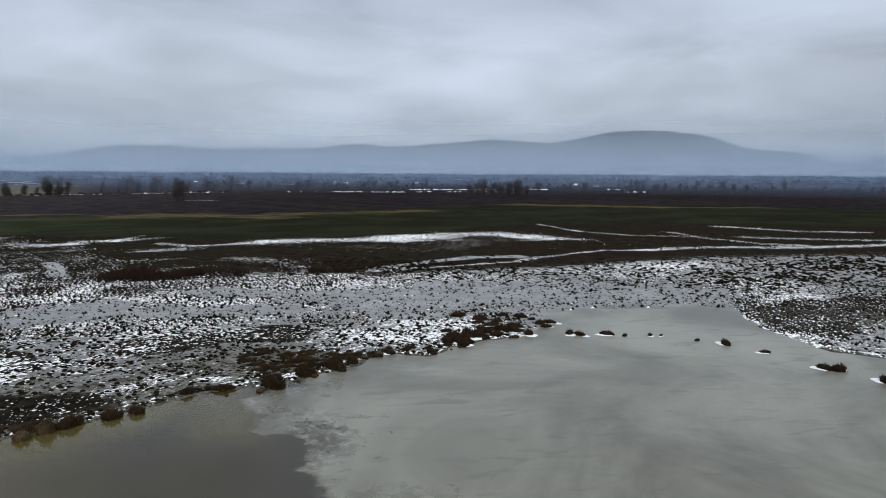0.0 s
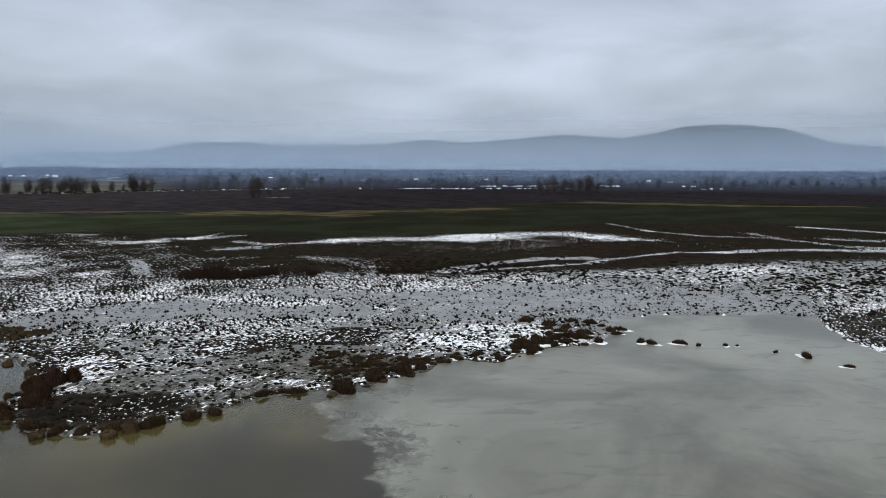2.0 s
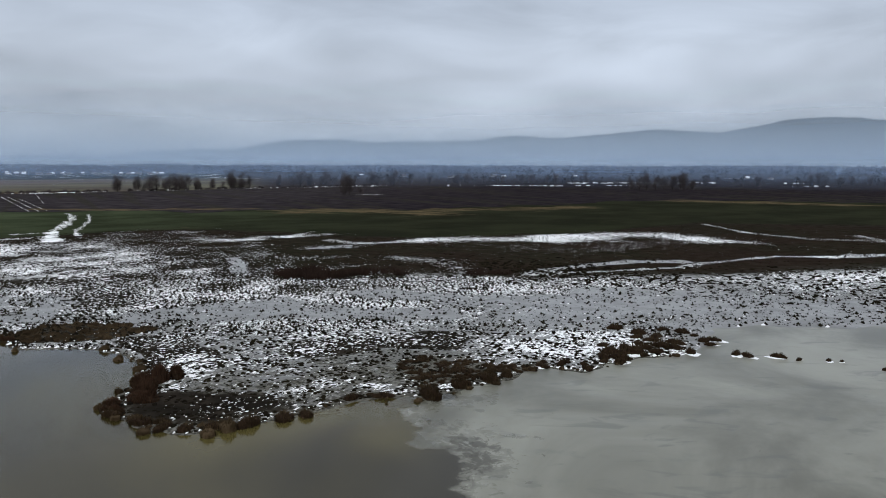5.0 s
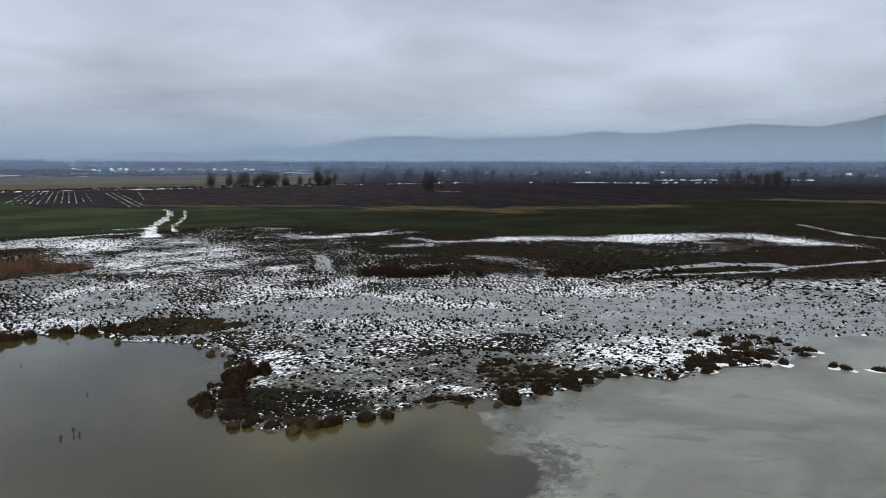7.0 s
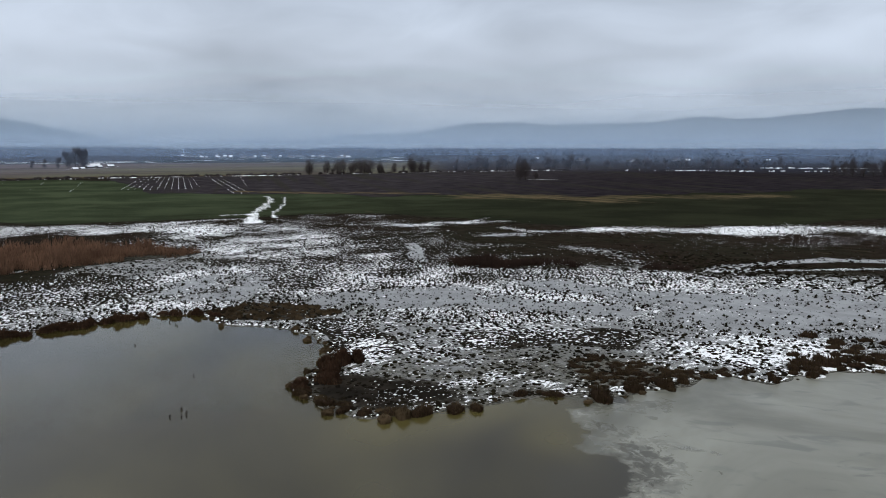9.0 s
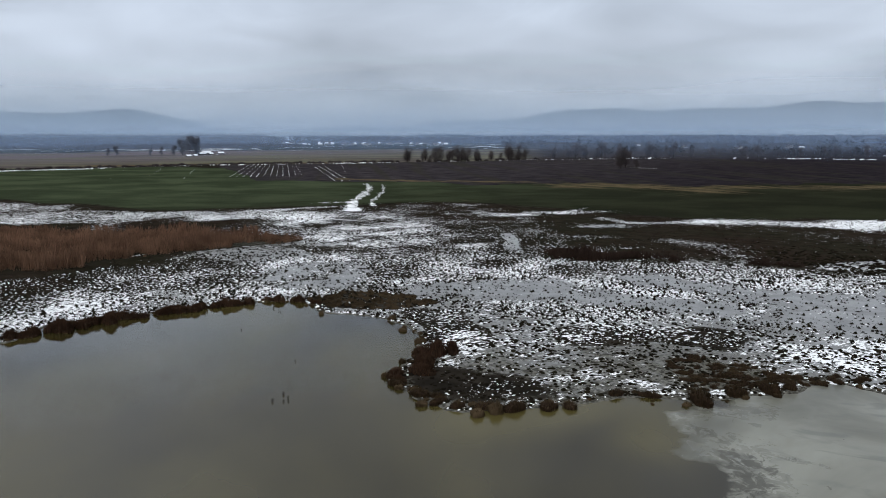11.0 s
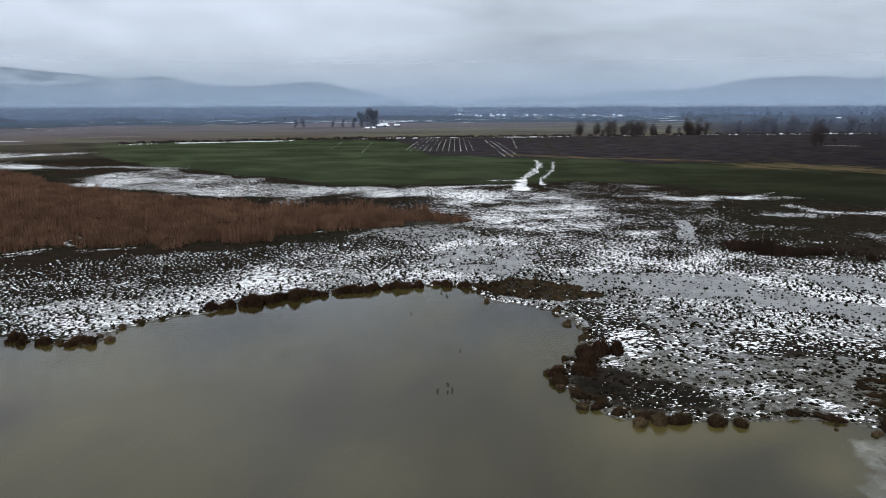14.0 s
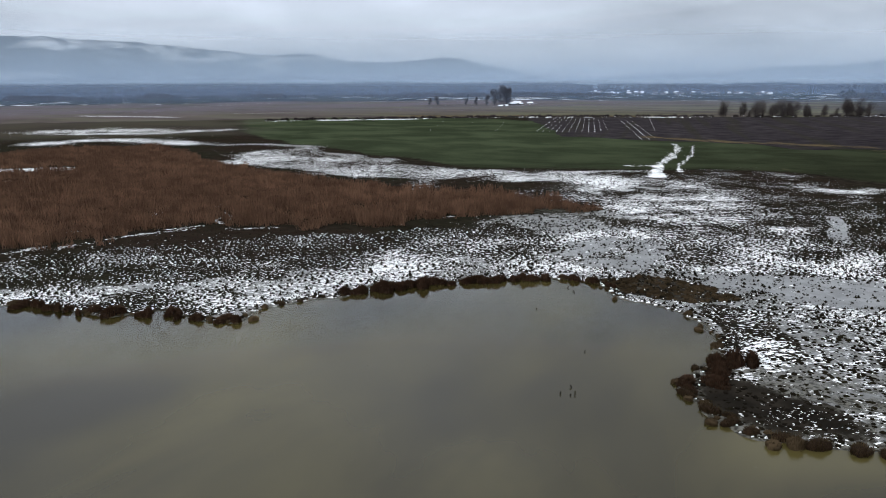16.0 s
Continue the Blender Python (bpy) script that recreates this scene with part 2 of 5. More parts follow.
M_BARK = plain("grey_brown_bark", (0.018, 0.015, 0.013), (0.045, 0.038, 0.032), 2.0)
M_TWIG = grassy("bare_twigs", (0.044, 0.037, 0.038), (0.090, 0.076, 0.074))
M_WOOD = grassy("far_bare_wood", (0.020, 0.019, 0.020), (0.040, 0.037, 0.037))
M_PLANK = plain("dark_weathered_planks", (0.04, 0.035, 0.03), (0.10, 0.085, 0.07), 1.0)
M_WALL = plain("pale_plaster", (0.22, 0.21, 0.19), (0.36, 0.34, 0.32), 0.5)
M_TILE = plain("dark_roof_tile", (0.06, 0.05, 0.05), (0.12, 0.10, 0.09), 0.8)


def hill_material():
    m = Mat("wooded_hills", 0.95, 0.0)
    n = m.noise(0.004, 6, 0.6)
    # the woods' base colour carries the blue of the haze
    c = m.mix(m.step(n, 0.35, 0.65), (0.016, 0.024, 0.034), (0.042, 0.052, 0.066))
    z = m.node("ShaderNodeSeparateXYZ")
    m.t.links.new(m.pos, z.inputs[0])
    patch = m.attr("cover_a")[0]
    f = m.step(m.math("ADD", patch, m.math("MULTIPLY", m.math("SUBTRACT", m.noise(0.0075, 6, 0.65, None, 0.6), 0.5), 2.2)), 0.42, 1.10)
    return m.color(m.mix(m.math("MULTIPLY", f, 0.7), c, (0.78, 0.81, 0.85))).bump(m.noise(0.01, 5), 0.6, 12.0).m


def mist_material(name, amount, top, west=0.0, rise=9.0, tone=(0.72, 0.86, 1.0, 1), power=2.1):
    """A tinted veil that stands in for haze: lets most light through and scatters the rest; thins out with height."""
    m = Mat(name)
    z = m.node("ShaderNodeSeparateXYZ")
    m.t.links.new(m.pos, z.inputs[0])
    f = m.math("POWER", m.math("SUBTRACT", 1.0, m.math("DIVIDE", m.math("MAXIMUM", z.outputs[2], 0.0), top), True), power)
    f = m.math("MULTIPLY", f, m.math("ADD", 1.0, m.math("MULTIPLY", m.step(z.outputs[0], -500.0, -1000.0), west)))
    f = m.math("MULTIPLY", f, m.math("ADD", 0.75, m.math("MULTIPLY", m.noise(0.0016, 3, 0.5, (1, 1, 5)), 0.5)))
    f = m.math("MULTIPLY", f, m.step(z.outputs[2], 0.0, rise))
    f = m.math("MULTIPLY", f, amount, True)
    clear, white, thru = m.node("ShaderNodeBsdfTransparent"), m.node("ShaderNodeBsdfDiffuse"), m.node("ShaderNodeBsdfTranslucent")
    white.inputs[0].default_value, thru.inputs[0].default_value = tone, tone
    half, mixed = m.node("ShaderNodeMixShader"), m.node("ShaderNodeMixShader")
    m.t.links.new(white.outputs[0], half.inputs[1])
    m.t.links.new(thru.outputs[0], half.inputs[2])
    m.put(mixed.inputs[0], f)
    m.t.links.new(clear.outputs[0], mixed.inputs[1])
    m.t.links.new(half.outputs[0], mixed.inputs[2])
    m.t.links.new(mixed.outputs[0], m.t.nodes["Material Output"].inputs[0])
    return m.m


M_HILL = hill_material()

# ---- the plan, in metres; x to the right and y ahead of the first view ----
SHORE_WEST = [(-120, -24), (-116.5, -8), (-115.2, 1.3), (-113, 6), (-106.6, 9.5), (-100.5, 13.5), (-100.2, 19.1), (-93.8, 22.6), (-88.9, 26.3),
              (-93.3, 30.8), (-94, 39.4), (-91.3, 43.4), (-96.1, 49.6), (-91.2, 54.7), (-89.7, 62), (-84.5, 73.4), (-76.6, 78.6),
              (-70, 75.1), (-61.1, 77.1), (-57.5, 76.5), (-50.6, 72)]
SHORE_SPIT = [(-47.6, 67.3), (-44.4, 57.4), (-40.6, 55.5), (-37.5, 54.3), (-34.7, 53.9), (-30.2, 56.4), (-27.4, 59.2), (-23.2, 65.2), (-18.8, 67),
              (-16.1, 67.4), (-14, 70.8), (-11.2, 73.5), (-8.5, 78.3), (-5.9, 80.9), (-1.3, 80.4), (1.1, 83.8), (4.7, 88.2), (9.5, 89.8)]
SHORE_EAST = [(13.9, 97.5), (15, 105.5), (21, 109.5), (33.7, 110.5), (38.3, 113.4), (44.5, 109.8), (43, 98.4), (44.4, 91.4), (45.4, 82.6), (49.4, 79.9),
              (58, 74), (72, 66), (96, 52), (120, 20), (150, -60), (120, -240), (-60, -260), (-150, -140), (-136, -60)]
LAKE = SHORE_WEST + SHORE_SPIT + SHORE_EAST
REEDBED = [(-156.5, -12), (-154, 3.1), (-151.9, 16.8), (-157, 30), (-154, 45), (-147, 53), (-136.7, 65.6), (-134.1, 74.9), (-135, 90.1), (-127.5, 108.6),
           (-122.5, 122.5), (-129.7, 127.6), (-156.9, 113.8), (-178.8, 100.2), (-205.9, 87.9), (-262, 76), (-300, 77), (-338, 82), (-366, 68), (-370, 40), (-350, 10), (-330, -40), (-200, -60)]
REED_GAPS = [([(-150, 18), (-156, 31), (-157, 40)], 1.0), ([(-157, 44.5), (-163, 45), (-165, 49), (-172, 49)], 0.8), ([(-164, 49), (-159, 47)], 0.6), ([(-175, 33), (-183, 40)], 1.4), ([(-180, 49), (-185, 56)], 0.9), ([(-128, 82.5), (-136, 90.5)], 1.3), ([(-300, 0), (-291, 26)], 9.0), ([(-166, 14), (-164, 20)], 0.9), ([(-262, 4), (-259, 14)], 5.0)]
THIN_ICE = [(-14.8, 69.5), (-18.3, 63.8), (-17.6, 60), (-15.1, 59.5), (-15, 55.5), (-12, 54.8), (-10.3, 52), (-10.2, 49), (-8.9, 47), (-7.7, 44), (-4, 36), (2, 16), (200, 16), (200, 140), (-10, 140)]
COVE_BED = [(-77.7, 80), (-76.8, 86.6), (-69.3, 90.6), (-59.8, 89.4), (-62.1, 80.5), (-70.7, 77)]
SPIT_BED = [(-22.8, 78.4), (-19.3, 81.1), (-12.1, 80.4), (-4.7, 83.2), (-6.5, 80.9), (-9.2, 78), (-13.1, 73), (-17.6, 69.4)]
DARK_BEDS = [[(-66, 133), (-61, 141), (-39, 145), (-39, 141), (-50, 136)], [(-28, 146), (-27, 150), (-18, 151), (-18, 146.5)]]

# Bands of land round the lake: bearing (left of ahead, degrees) and distance of their edges
BEARING = [-60, -31, -18, -7, 0, 8, 15, 23, 31, 38, 45, 48, 50, 55, 62, 68, 80]
MARSH_FAR = [340, 325, 300, 292, 250, 232, 226, 240, 255, 258, 256, 252, 250, 264, 292, 355, 540]
GREEN_FAR = [520, 505, 498, 480, 445, 390, 358, 366, 360, 390, 402, 420, 560, 605, 612, 612, 612]
PLOUGH_FAR = [860, 853, 809, 740, 719, 710, 727, 745, 665, 640, 638, 634, 630, 618, 615, 615, 615]
WET_FAR = [230, 215, 185, 160, 152, 147, 148, 150, 190, 235, 230, 215, 195, 150, 134, 130, 124]

# Drifts of snow over ice, by stretch of land: points, half width, snow, ice
DRIFTS_WEST = [
    ([(-738, 94), (-700, 125), (-664, 155)], 9, 0.75, 0.1),
    ([(-512, 50), (-510, 72), (-492, 98)], 26, 0.62, 0.2),
    ([(-478, 60), (-458, 92), (-470, 142)], 13, 0.55, 0.2),
    ([(-412, 30), (-424, 52), (-412, 74), (-372, 92)], 15, 0.66, 0.3),
    ([(-356, 106), (-348, 123), (-319, 137)], 8, 0.5, 0.1),
    ([(-150, 4), (-154, 13)], 1.6, 0.55, 0.0),
    ([(-150, 12), (-154, 22), (-154.5, 38)], 1.5, 0.6, 0.0),
    ([(-150, 44), (-147, 51)], 1.4, 0.5, 0.0),
    ([(-146, 53), (-148, 60)], 1.2, 0.5, 0.0),
]
DRIFTS_COVE = [
    ([(-118, 1), (-112, 12), (-110, 19), (-103, 25), (-97, 31)], 7, 0.10, 0.2),
    ([(-97, 31), (-101, 44), (-104, 56), (-106, 70), (-102, 88), (-99, 98)], 10, 0.30, 0.3),
    ([(-100, 93), (-103, 103), (-97, 110)], 6.5, 0.5, 0.3),
]
DRIFTS_HEDGE = [
    ([(-541, 241), (-530, 260)], 9, 1.1, 0.0),
    ([(-525, 275), (-512, 302)], 9, 1.1, 0.0),
    ([(-700, 221), (-702, 279)], 9, 0.5, 0),
    ([(-980, 495), (-1000, 564)], 14, 0.5, 0),
    ([(-1412, 105), (-1467, 154)], 20, 0.5, 0),
    ([(-949, 237), (-1016, 371)], 14, 0.42, 0),
    ([(-690, 520), (-700, 560), (-760, 640)], 7, 0.5, 0),
]
DRIFTS_BACK = [
    ([(-138, 219), (-133, 220)], 3, 0.8, 0.2),
    ([(-124, 204), (-111, 196), (-103, 202)], 7, 0.62, 0.3),
    ([(-105, 200), (-104, 211), (-95, 214), (-87, 224)], 5, 0.52, 0.2),
    ([(-96, 211), (-96, 221), (-96, 233)], 1.3, 0.7, 0.1),
    ([(-80, 206), (-69, 199), (-62, 203), (-52, 213)], 3.5, 0.55, 0.1),
    ([(-52, 213), (-39, 219), (-25, 222), (-10, 232)], 9, 0.72, 0.1),
    ([(-14, 228), (-6, 234), (4, 243), (17, 244), (27, 235)], 11, 0.74, 0.2),
]
DRIFTS_CREEK = [
    ([(27, 235), (34, 230), (42, 229)], 5, 0.6, 0.1),
    ([(-77, 186), (-70, 191)], 5, 0.34, 0.4),
    ([(-23, 201), (-12, 197), (-1, 199), (9, 212)], 9, 0.24, 0.0),
    ([(-83, 158), (-75, 162), (-63, 170)], 4, 0.30, 0.4),
    ([(-48, 171), (-37, 166), (-30, 155)], 6, 0.30, 0.3),
    ([(-14, 154), (-7, 162), (-1, 169), (7, 176), (18, 179)], 3.2, 0.30, 0.7),
]
DRIFTS_EAST = [
    ([(-14, 150), (-4, 157), (6, 162), (17, 169), (26, 179), (35, 188), (43, 195), (55, 196)], 2.2, 0.58, 0.5),
    ([(55, 196), (71, 204), (81, 206), (99, 205), (140, 218)], 4.5, 0.52, 0.5),
    ([(-5, 158.5), (5, 165), (14, 171.5)], 2.0, -0.7, -0.8),
    ([(30, 174), (44, 186), (62, 190), (84, 196)], 5.0, -0.3, -0.5),
    ([(38.6, 294), (48, 261)], 1.8, 0.6, 0.1),
]
DRIFTS_BAY = [
    ([(48, 261), (63, 244), (80, 242), (88, 230), (95, 217), (104, 213)], 3.5, 0.5, 0.3),
    ([(80, 259), (84, 243)], 2.2, 0.5, 0.1),
    ([(110, 286), (118, 279), (129, 266), (152, 262)], 5, 0.62, 0.1),
    ([(100, 239), (114, 234), (140, 230)], 5, 0.55, 0.2),
    ([(46, 111), (52, 117), (62, 122)], 2.6, 0.5, 0.2),
    ([(43, 105), (43, 98), (46, 91)], 1.5, 0.5, 0.1),
    ([(40, 141), (47, 160), (55, 166)], 7, 0.32, 0.3),
    ([(203, 1286), (268, 1310)], 16, 0.5, 0),
]
DRIFTS_NEAR = [
    ([(-85, 97), (-78, 96), (-71.5, 98), (-69.6, 107)], 3.2, 0.6, 0.3),
    ([(-74, 113), (-67, 112), (-65, 115), (-59, 111.5), (-52, 113)], 3.4, 0.6, 0.3),
    ([(-47, 114.5), (-41, 114.5), (-35, 111.5)], 2.5, 0.45, 0.2),
    ([(-11, 111.5), (-8, 113), (-4, 113.5)], 2.6, 0.9, 0.2),
    ([(-9.5, 90.5), (-6, 88.5), (-3, 87.6), (0.5, 90.5), (4, 95.5)], 2.6, 0.62, 0.2),
    ([(-7, 99), (0.5, 97.5), (4, 102)], 2.4, 0.5, 0.2),
    ([(-93, 76), (-87, 81), (-80, 84)], 3.5, 0.42, 0.2),
    ([(-54, 94), (-45, 95)], 2.5, 0.4, 0.2),
]
DRIFTS_SHORE = [
    ([(-31.2, 64.9), (-28.3, 68.4), (-26.6, 71.0)], 1.3, 1.0, 0.2),
    ([(-23.7, 69.4), (-20.8, 70.0)], 1.2, 1.0, 0.1),
    ([(-20, 68.2), (-14.4, 71.8), (-8.6, 79), (-1.4, 81.6), (3.6, 88.4), (9, 91)], 1.1, 0.5, 0.0),
    ([(-21, 130), (-17.8, 135.5)], 3, 0.4, 0.2),
    ([(12.7, 145), (18.5, 148.5)], 4, 0.4, 0.2),
    ([(-42.2, 64), (-42.6, 66.5), (-44, 70)], 1.7, 0.85, 0.2),
    ([(-183, 136), (-165, 163), (-158, 178)], 9, 0.30, 0.2),
    ([(-180, 175), (-170, 193)], 4, 0.6, 0.2),
    ([(-184, 199), (-176, 208)], 3, 0.6, 0.2),
    ([(-180, 511), (-160, 514)], 3.0, 0.8, 0.5),
]
DRIFTS = DRIFTS_WEST + DRIFTS_COVE + DRIFTS_HEDGE + DRIFTS_BACK + DRIFTS_CREEK + DRIFTS_EAST + DRIFTS_BAY + DRIFTS_NEAR + DRIFTS_SHORE
# The wide drift behind the reed bed, up to the foot of the farm track
DRIFT_FIELD = [(-281, 74), (-287, 87), (-307, 90), (-319, 107), (-319, 131), (-287, 134), (-257, 144), (-236, 138), (-214, 147), (-192, 163), (-179, 174), (-155, 175),
               (-148, 167), (-146, 152), (-160, 153), (-177, 139), (-191, 143), (-190, 125), (-178, 112), (-178, 106), (-197, 115), (-208, 104), (-220, 96), (-244, 96)]
# The farm track: two snow-filled wheel ways that part round a dark verge: points, half width
TRACK = [([(-234, 284), (-222, 271), (-204, 250)], 1.5), ([(-204, 250), (-196, 237), (-186, 222)], 2.3), ([(-186, 222), (-176, 206), (-166, 194), (-157, 184)], 2.3),
         ([(-220, 280), (-208, 264), (-194, 245), (-179, 222)], 1.2), ([(-179, 222), (-171, 209), (-162, 200)], 1.0)]
VERGE = [([(-234, 291), (-206, 257), (-190, 235), (-179, 216), (-169, 203), (-162, 194)], 1.4)]
# Smooth grey ice, nearly free of snow and tussocks: points, half width
SMOOTH_ICE = [([(-87, 160), (-80, 151), (-77, 143), (-72, 137)], 1.7), ([(-94, 90), (-97, 100), (-91, 105)], 4.0), ([(-86, 87), (-82, 90), (-85, 101)], 3.0), ([(-65, 97), (-60, 101), (-52, 108)], 5.5), ([(-56, 97), (-47, 103), (-37, 105), (-24, 108)], 4.2),
              ([(-8.7, 111), (3.8, 122), (15, 121), (35, 121)], 10), ([(14, 104), (30, 112), (42, 113)], 6), ([(6, 128), (24, 131), (44, 124)], 7), ([(-22, 118), (-6, 122), (0, 132), (20, 134)], 5), ([(-40, 122), (-22, 120)], 4)]
# Thick tussock ground, no ice, snow caught between the tufts: points, half width, snow
THICK = [([(-55, 81), (-51, 78), (-47, 74)], 4.5, 0.42), ([(-34, 83), (-28, 88), (-20, 91)], 4.5, 0.42), ([(-40, 59.5), (-34, 60.5)], 4.5, 0.30), ([(-80, 101), (-75, 104), (-71, 106)], 4.2, 0.42),
         ([(-70, 123), (-56, 130), (-41, 135), (-22, 140)], 6, 0.38), ([(-133, 8), (-126, 26), (-122, 45), (-116, 66), (-112, 82)], 15, 0.29), ([(-80, 132), (-100, 158), (-140, 195)], 30, 0.31), ([(-150, 130), (-120, 135)], 12, 0.36),
         ([(-112, 2), (-104, 14), (-99, 26)], 7, 0.40), ([(-60, 118), (-52, 120)], 4, 0.46), ([(46, 97), (52, 106), (62, 112), (80, 116)], 7, 0.30)]
# Dried grass on the field margins
STRAW = [([(-141, 322), (-131, 338), (-100, 334), (-78, 328)], 15), ([(-80, 350), (-64, 360)], 11), ([(-48, 368), (-13, 390)], 13), ([(50, 474), (95, 464), (130, 450)], 14),
         ([(130, 446), (200, 452)], 8), ([(-268, 306), (-227, 315), (-173, 336)], 7), ([(-560, 330), (-480, 430), (-420, 490)], 18)]


def points(seq):
    return np.array(seq, dtype=float)


def line_distance(x, y, pts):
    best = np.full(x.shape, 1e9)
    for (ax, ay), (bx, by) in zip(pts[:-1], pts[1:]):
        dx, dy = bx - ax, by - ay
        k = np.clip(((x - ax) * dx + (y - ay) * dy) / (dx * dx + dy * dy), 0, 1)
        best = np.minimum(best, np.hypot(x - ax - k * dx, y - ay - k * dy))
    return best


def inside(x, y, ring):
    odd = np.zeros(x.shape, bool)
    for (ax, ay), (bx, by) in zip(ring, ring[1:] + ring[:1]):
        if ay != by:
            odd ^= ((ay > y) != (by > y)) & (x < (bx - ax) * (y - ay) / (by - ay) + ax)
    return odd


def grain(x, y, size, seed=0):
    """Smooth random field, 0 to 1, with blobs of that size in metres."""
    u, v = x / size + seed * 17.3, y / size - seed * 9.1
    i, j = np.floor(u), np.floor(v)
    a, b = u - i, v - j
    a, b = a * a * (3 - 2 * a), b * b * (3 - 2 * b)

    def h(p, q):
        s = np.sin(p * 127.1 + q * 311.7 + seed * 74.7) * 43758.5453
        return s - np.floor(s)
    return (h(i, j) * (1 - a) + h(i + 1, j) * a) * (1 - b) + (h(i, j + 1) * (1 - a) + h(i + 1, j + 1) * a) * b


def smooth(v, lo, hi):
    k = np.clip((v - lo) / (hi - lo), 0, 1)
    return k * k * (3 - 2 * k)


def shore_distance(x, y):
    """Metres from the lake's edge, positive on land."""
    d = line_distance(x, y, LAKE + LAKE[:1])
    d = np.where(inside(x, y, LAKE), -d, d)
    return d + 1.3 * (grain(x, y, 3.1, 3) - 0.5) + 0.7 * (grain(x, y, 1.3, 4) - 0.5)


def polar(x, y):
    return np.degrees(np.arctan2(-x, y)), np.hypot(x, y)


def cover(x, y):
    """What lies on the ground at each place."""
    az, r = polar(x, y)
    sd = shore_distance(x, y)
    wob = 1 + 0.06 * (grain(x, y, 40, 5) - 0.5) + 0.035 * (grain(x, y, 13, 27) - 0.5)
    rw, rm = np.interp(az, BEARING, WET_FAR) * wob, np.interp(az, BEARING, MARSH_FAR) * wob
    rg, rp = np.interp(az, BEARING, GREEN_FAR) * wob, np.interp(az, BEARING, PLOUGH_FAR)
    land = smooth(sd, -0.2, 0.5)
    # the ice of the eastern bay runs on into the marsh without an edge
    land = np.where((x > 8) & (x < 46) & (y > 85), smooth(sd, -3, -2), land)
    wetland = land * (1 - smooth(r / rw, 0.93, 1.07))
    patch = grain(x, y, 22, 1) * 0.6 + grain(x, y, 8, 2) * 0.4
    snow = wetland * (0.10 + 0.68 * smooth(patch, 0.2, 0.85))
    ice = wetland * (0.62 + 0.35 * (grain(x, y, 15, 8) - 0.5))
    marsh_back = land * smooth(r / rw, 0.93, 1.07) * (1 - smooth(r / rm, 0.97, 1.03))
    snow = snow + marsh_back * 0.14 * grain(x, y, 18, 12)
    ice = ice + marsh_back * 0.28 * grain(x, y, 14, 13)
    band = land * np.clip(np.exp(-(line_distance(x, y, [(-26, 158), (8, 152), (36, 150), (60, 160), (100, 168)]) / 13) ** 2) + 0.8 * np.exp(-(line_distance(x, y, [(55, 138), (80, 146), (110, 150)]) / 14) ** 2), 0, 1)
    for pts, w, s, i in DRIFTS:
        k = np.exp(-(line_distance(x, y, pts) * (0.5 + 0.7 * grain(x, y, 9, 6) + 0.5 * grain(x, y, 3, 37)) / w) ** 2)
        snow, ice = snow + s * k, ice + i * k
    ragged = 7 * (grain(x, y, 11, 23) - 0.5) + 3.5 * (grain(x, y, 4, 24) - 0.5)
    field = np.where(inside(x, y, DRIFT_FIELD), 1, -1) * line_distance(x, y, DRIFT_FIELD + DRIFT_FIELD[:1]) + ragged
    snow = snow + smooth(field, -4, 6) * (0.50 + 0.35 * (grain(x, y, 16, 25) - 0.5))
    snow = 0.9 * np.tanh(np.maximum(snow, 0) / 0.9)
    thick = np.zeros(x.shape)
    for pts, w, s in THICK:
        k = land * smooth(np.exp(-(line_distance(x, y, pts) / w) ** 2) + 0.5 * (grain(x, y, 4, 15) - 0.5), 0.25, 0.6)
        snow, thick = snow * (1 - k) + k * (s - 0.01 + 0.3 * (grain(x, y, 7, 16) - 0.5) + 0.9 * np.clip(snow - 0.34, 0, 1)), np.maximum(thick, k)
    ice = ice * (1 - thick)
    calm = np.zeros(x.shape)
    for pts, w in SMOOTH_ICE:
        calm = np.maximum(calm, smooth(1.4 - line_distance(x, y, pts) / w * (0.7 + 0.6 * grain(x, y, 4, 35)), 0, 0.8))
    snow, ice = snow * (1 - 0.7 * calm), np.maximum(ice, 0.95 * calm * land)
    wheel = np.zeros(x.shape)
    for pts, w in TRACK:
        wheel = np.maximum(wheel, smooth(1.5 - line_distance(x, y, pts) / w + 0.9 * (grain(x, y, 3, 26) - 0.5), 0, 0.7))
    for pts, w in VERGE:
        wheel = wheel - 2.5 * smooth(1.6 - line_distance(x, y, pts) / w, 0, 0.8)
    snow = np.clip(snow + 0.62 * wheel, 0, 0.9)
    spit = np.exp(-(line_distance(x, y, [(-40, 60), (-30, 68), (-22, 78)]) / 11) ** 2)
    wet = np.clip(wetland * (0.25 + 0.55 * grain(x, y, 12, 9)) + 0.7 * spit + 1.5 * np.exp(-(sd / 0.8) ** 2) * ((x < 8) | (x > 44)), 0, 1) * (1 - calm) * (1 - thick)
    point = np.exp(-(line_distance(x, y, [(50, 104), (62, 104), (80, 106)]) / 8) ** 2)
    snow, ice, wet = snow - 0.34 * spit - 0.05 * point, ice - 0.35 * point - 0.12 * spit, np.clip(wet + 0.7 * point, 0, 1)
    green = smooth(r / rm, 0.95, 1.10) * (1 - smooth(r / rg, 0.985, 1.015)) * (1 - smooth(az, 69, 75))
    plough = smooth(r / rg, 0.985, 1.015) * (1 - smooth(r / rp, 0.995, 1.01)) * (1 - smooth(az, 49, 52))
    west = smooth(az, 25, 29)
    far = smooth(r / np.maximum(rp, rg), 1.0, 1.02) * (az < 120) * west
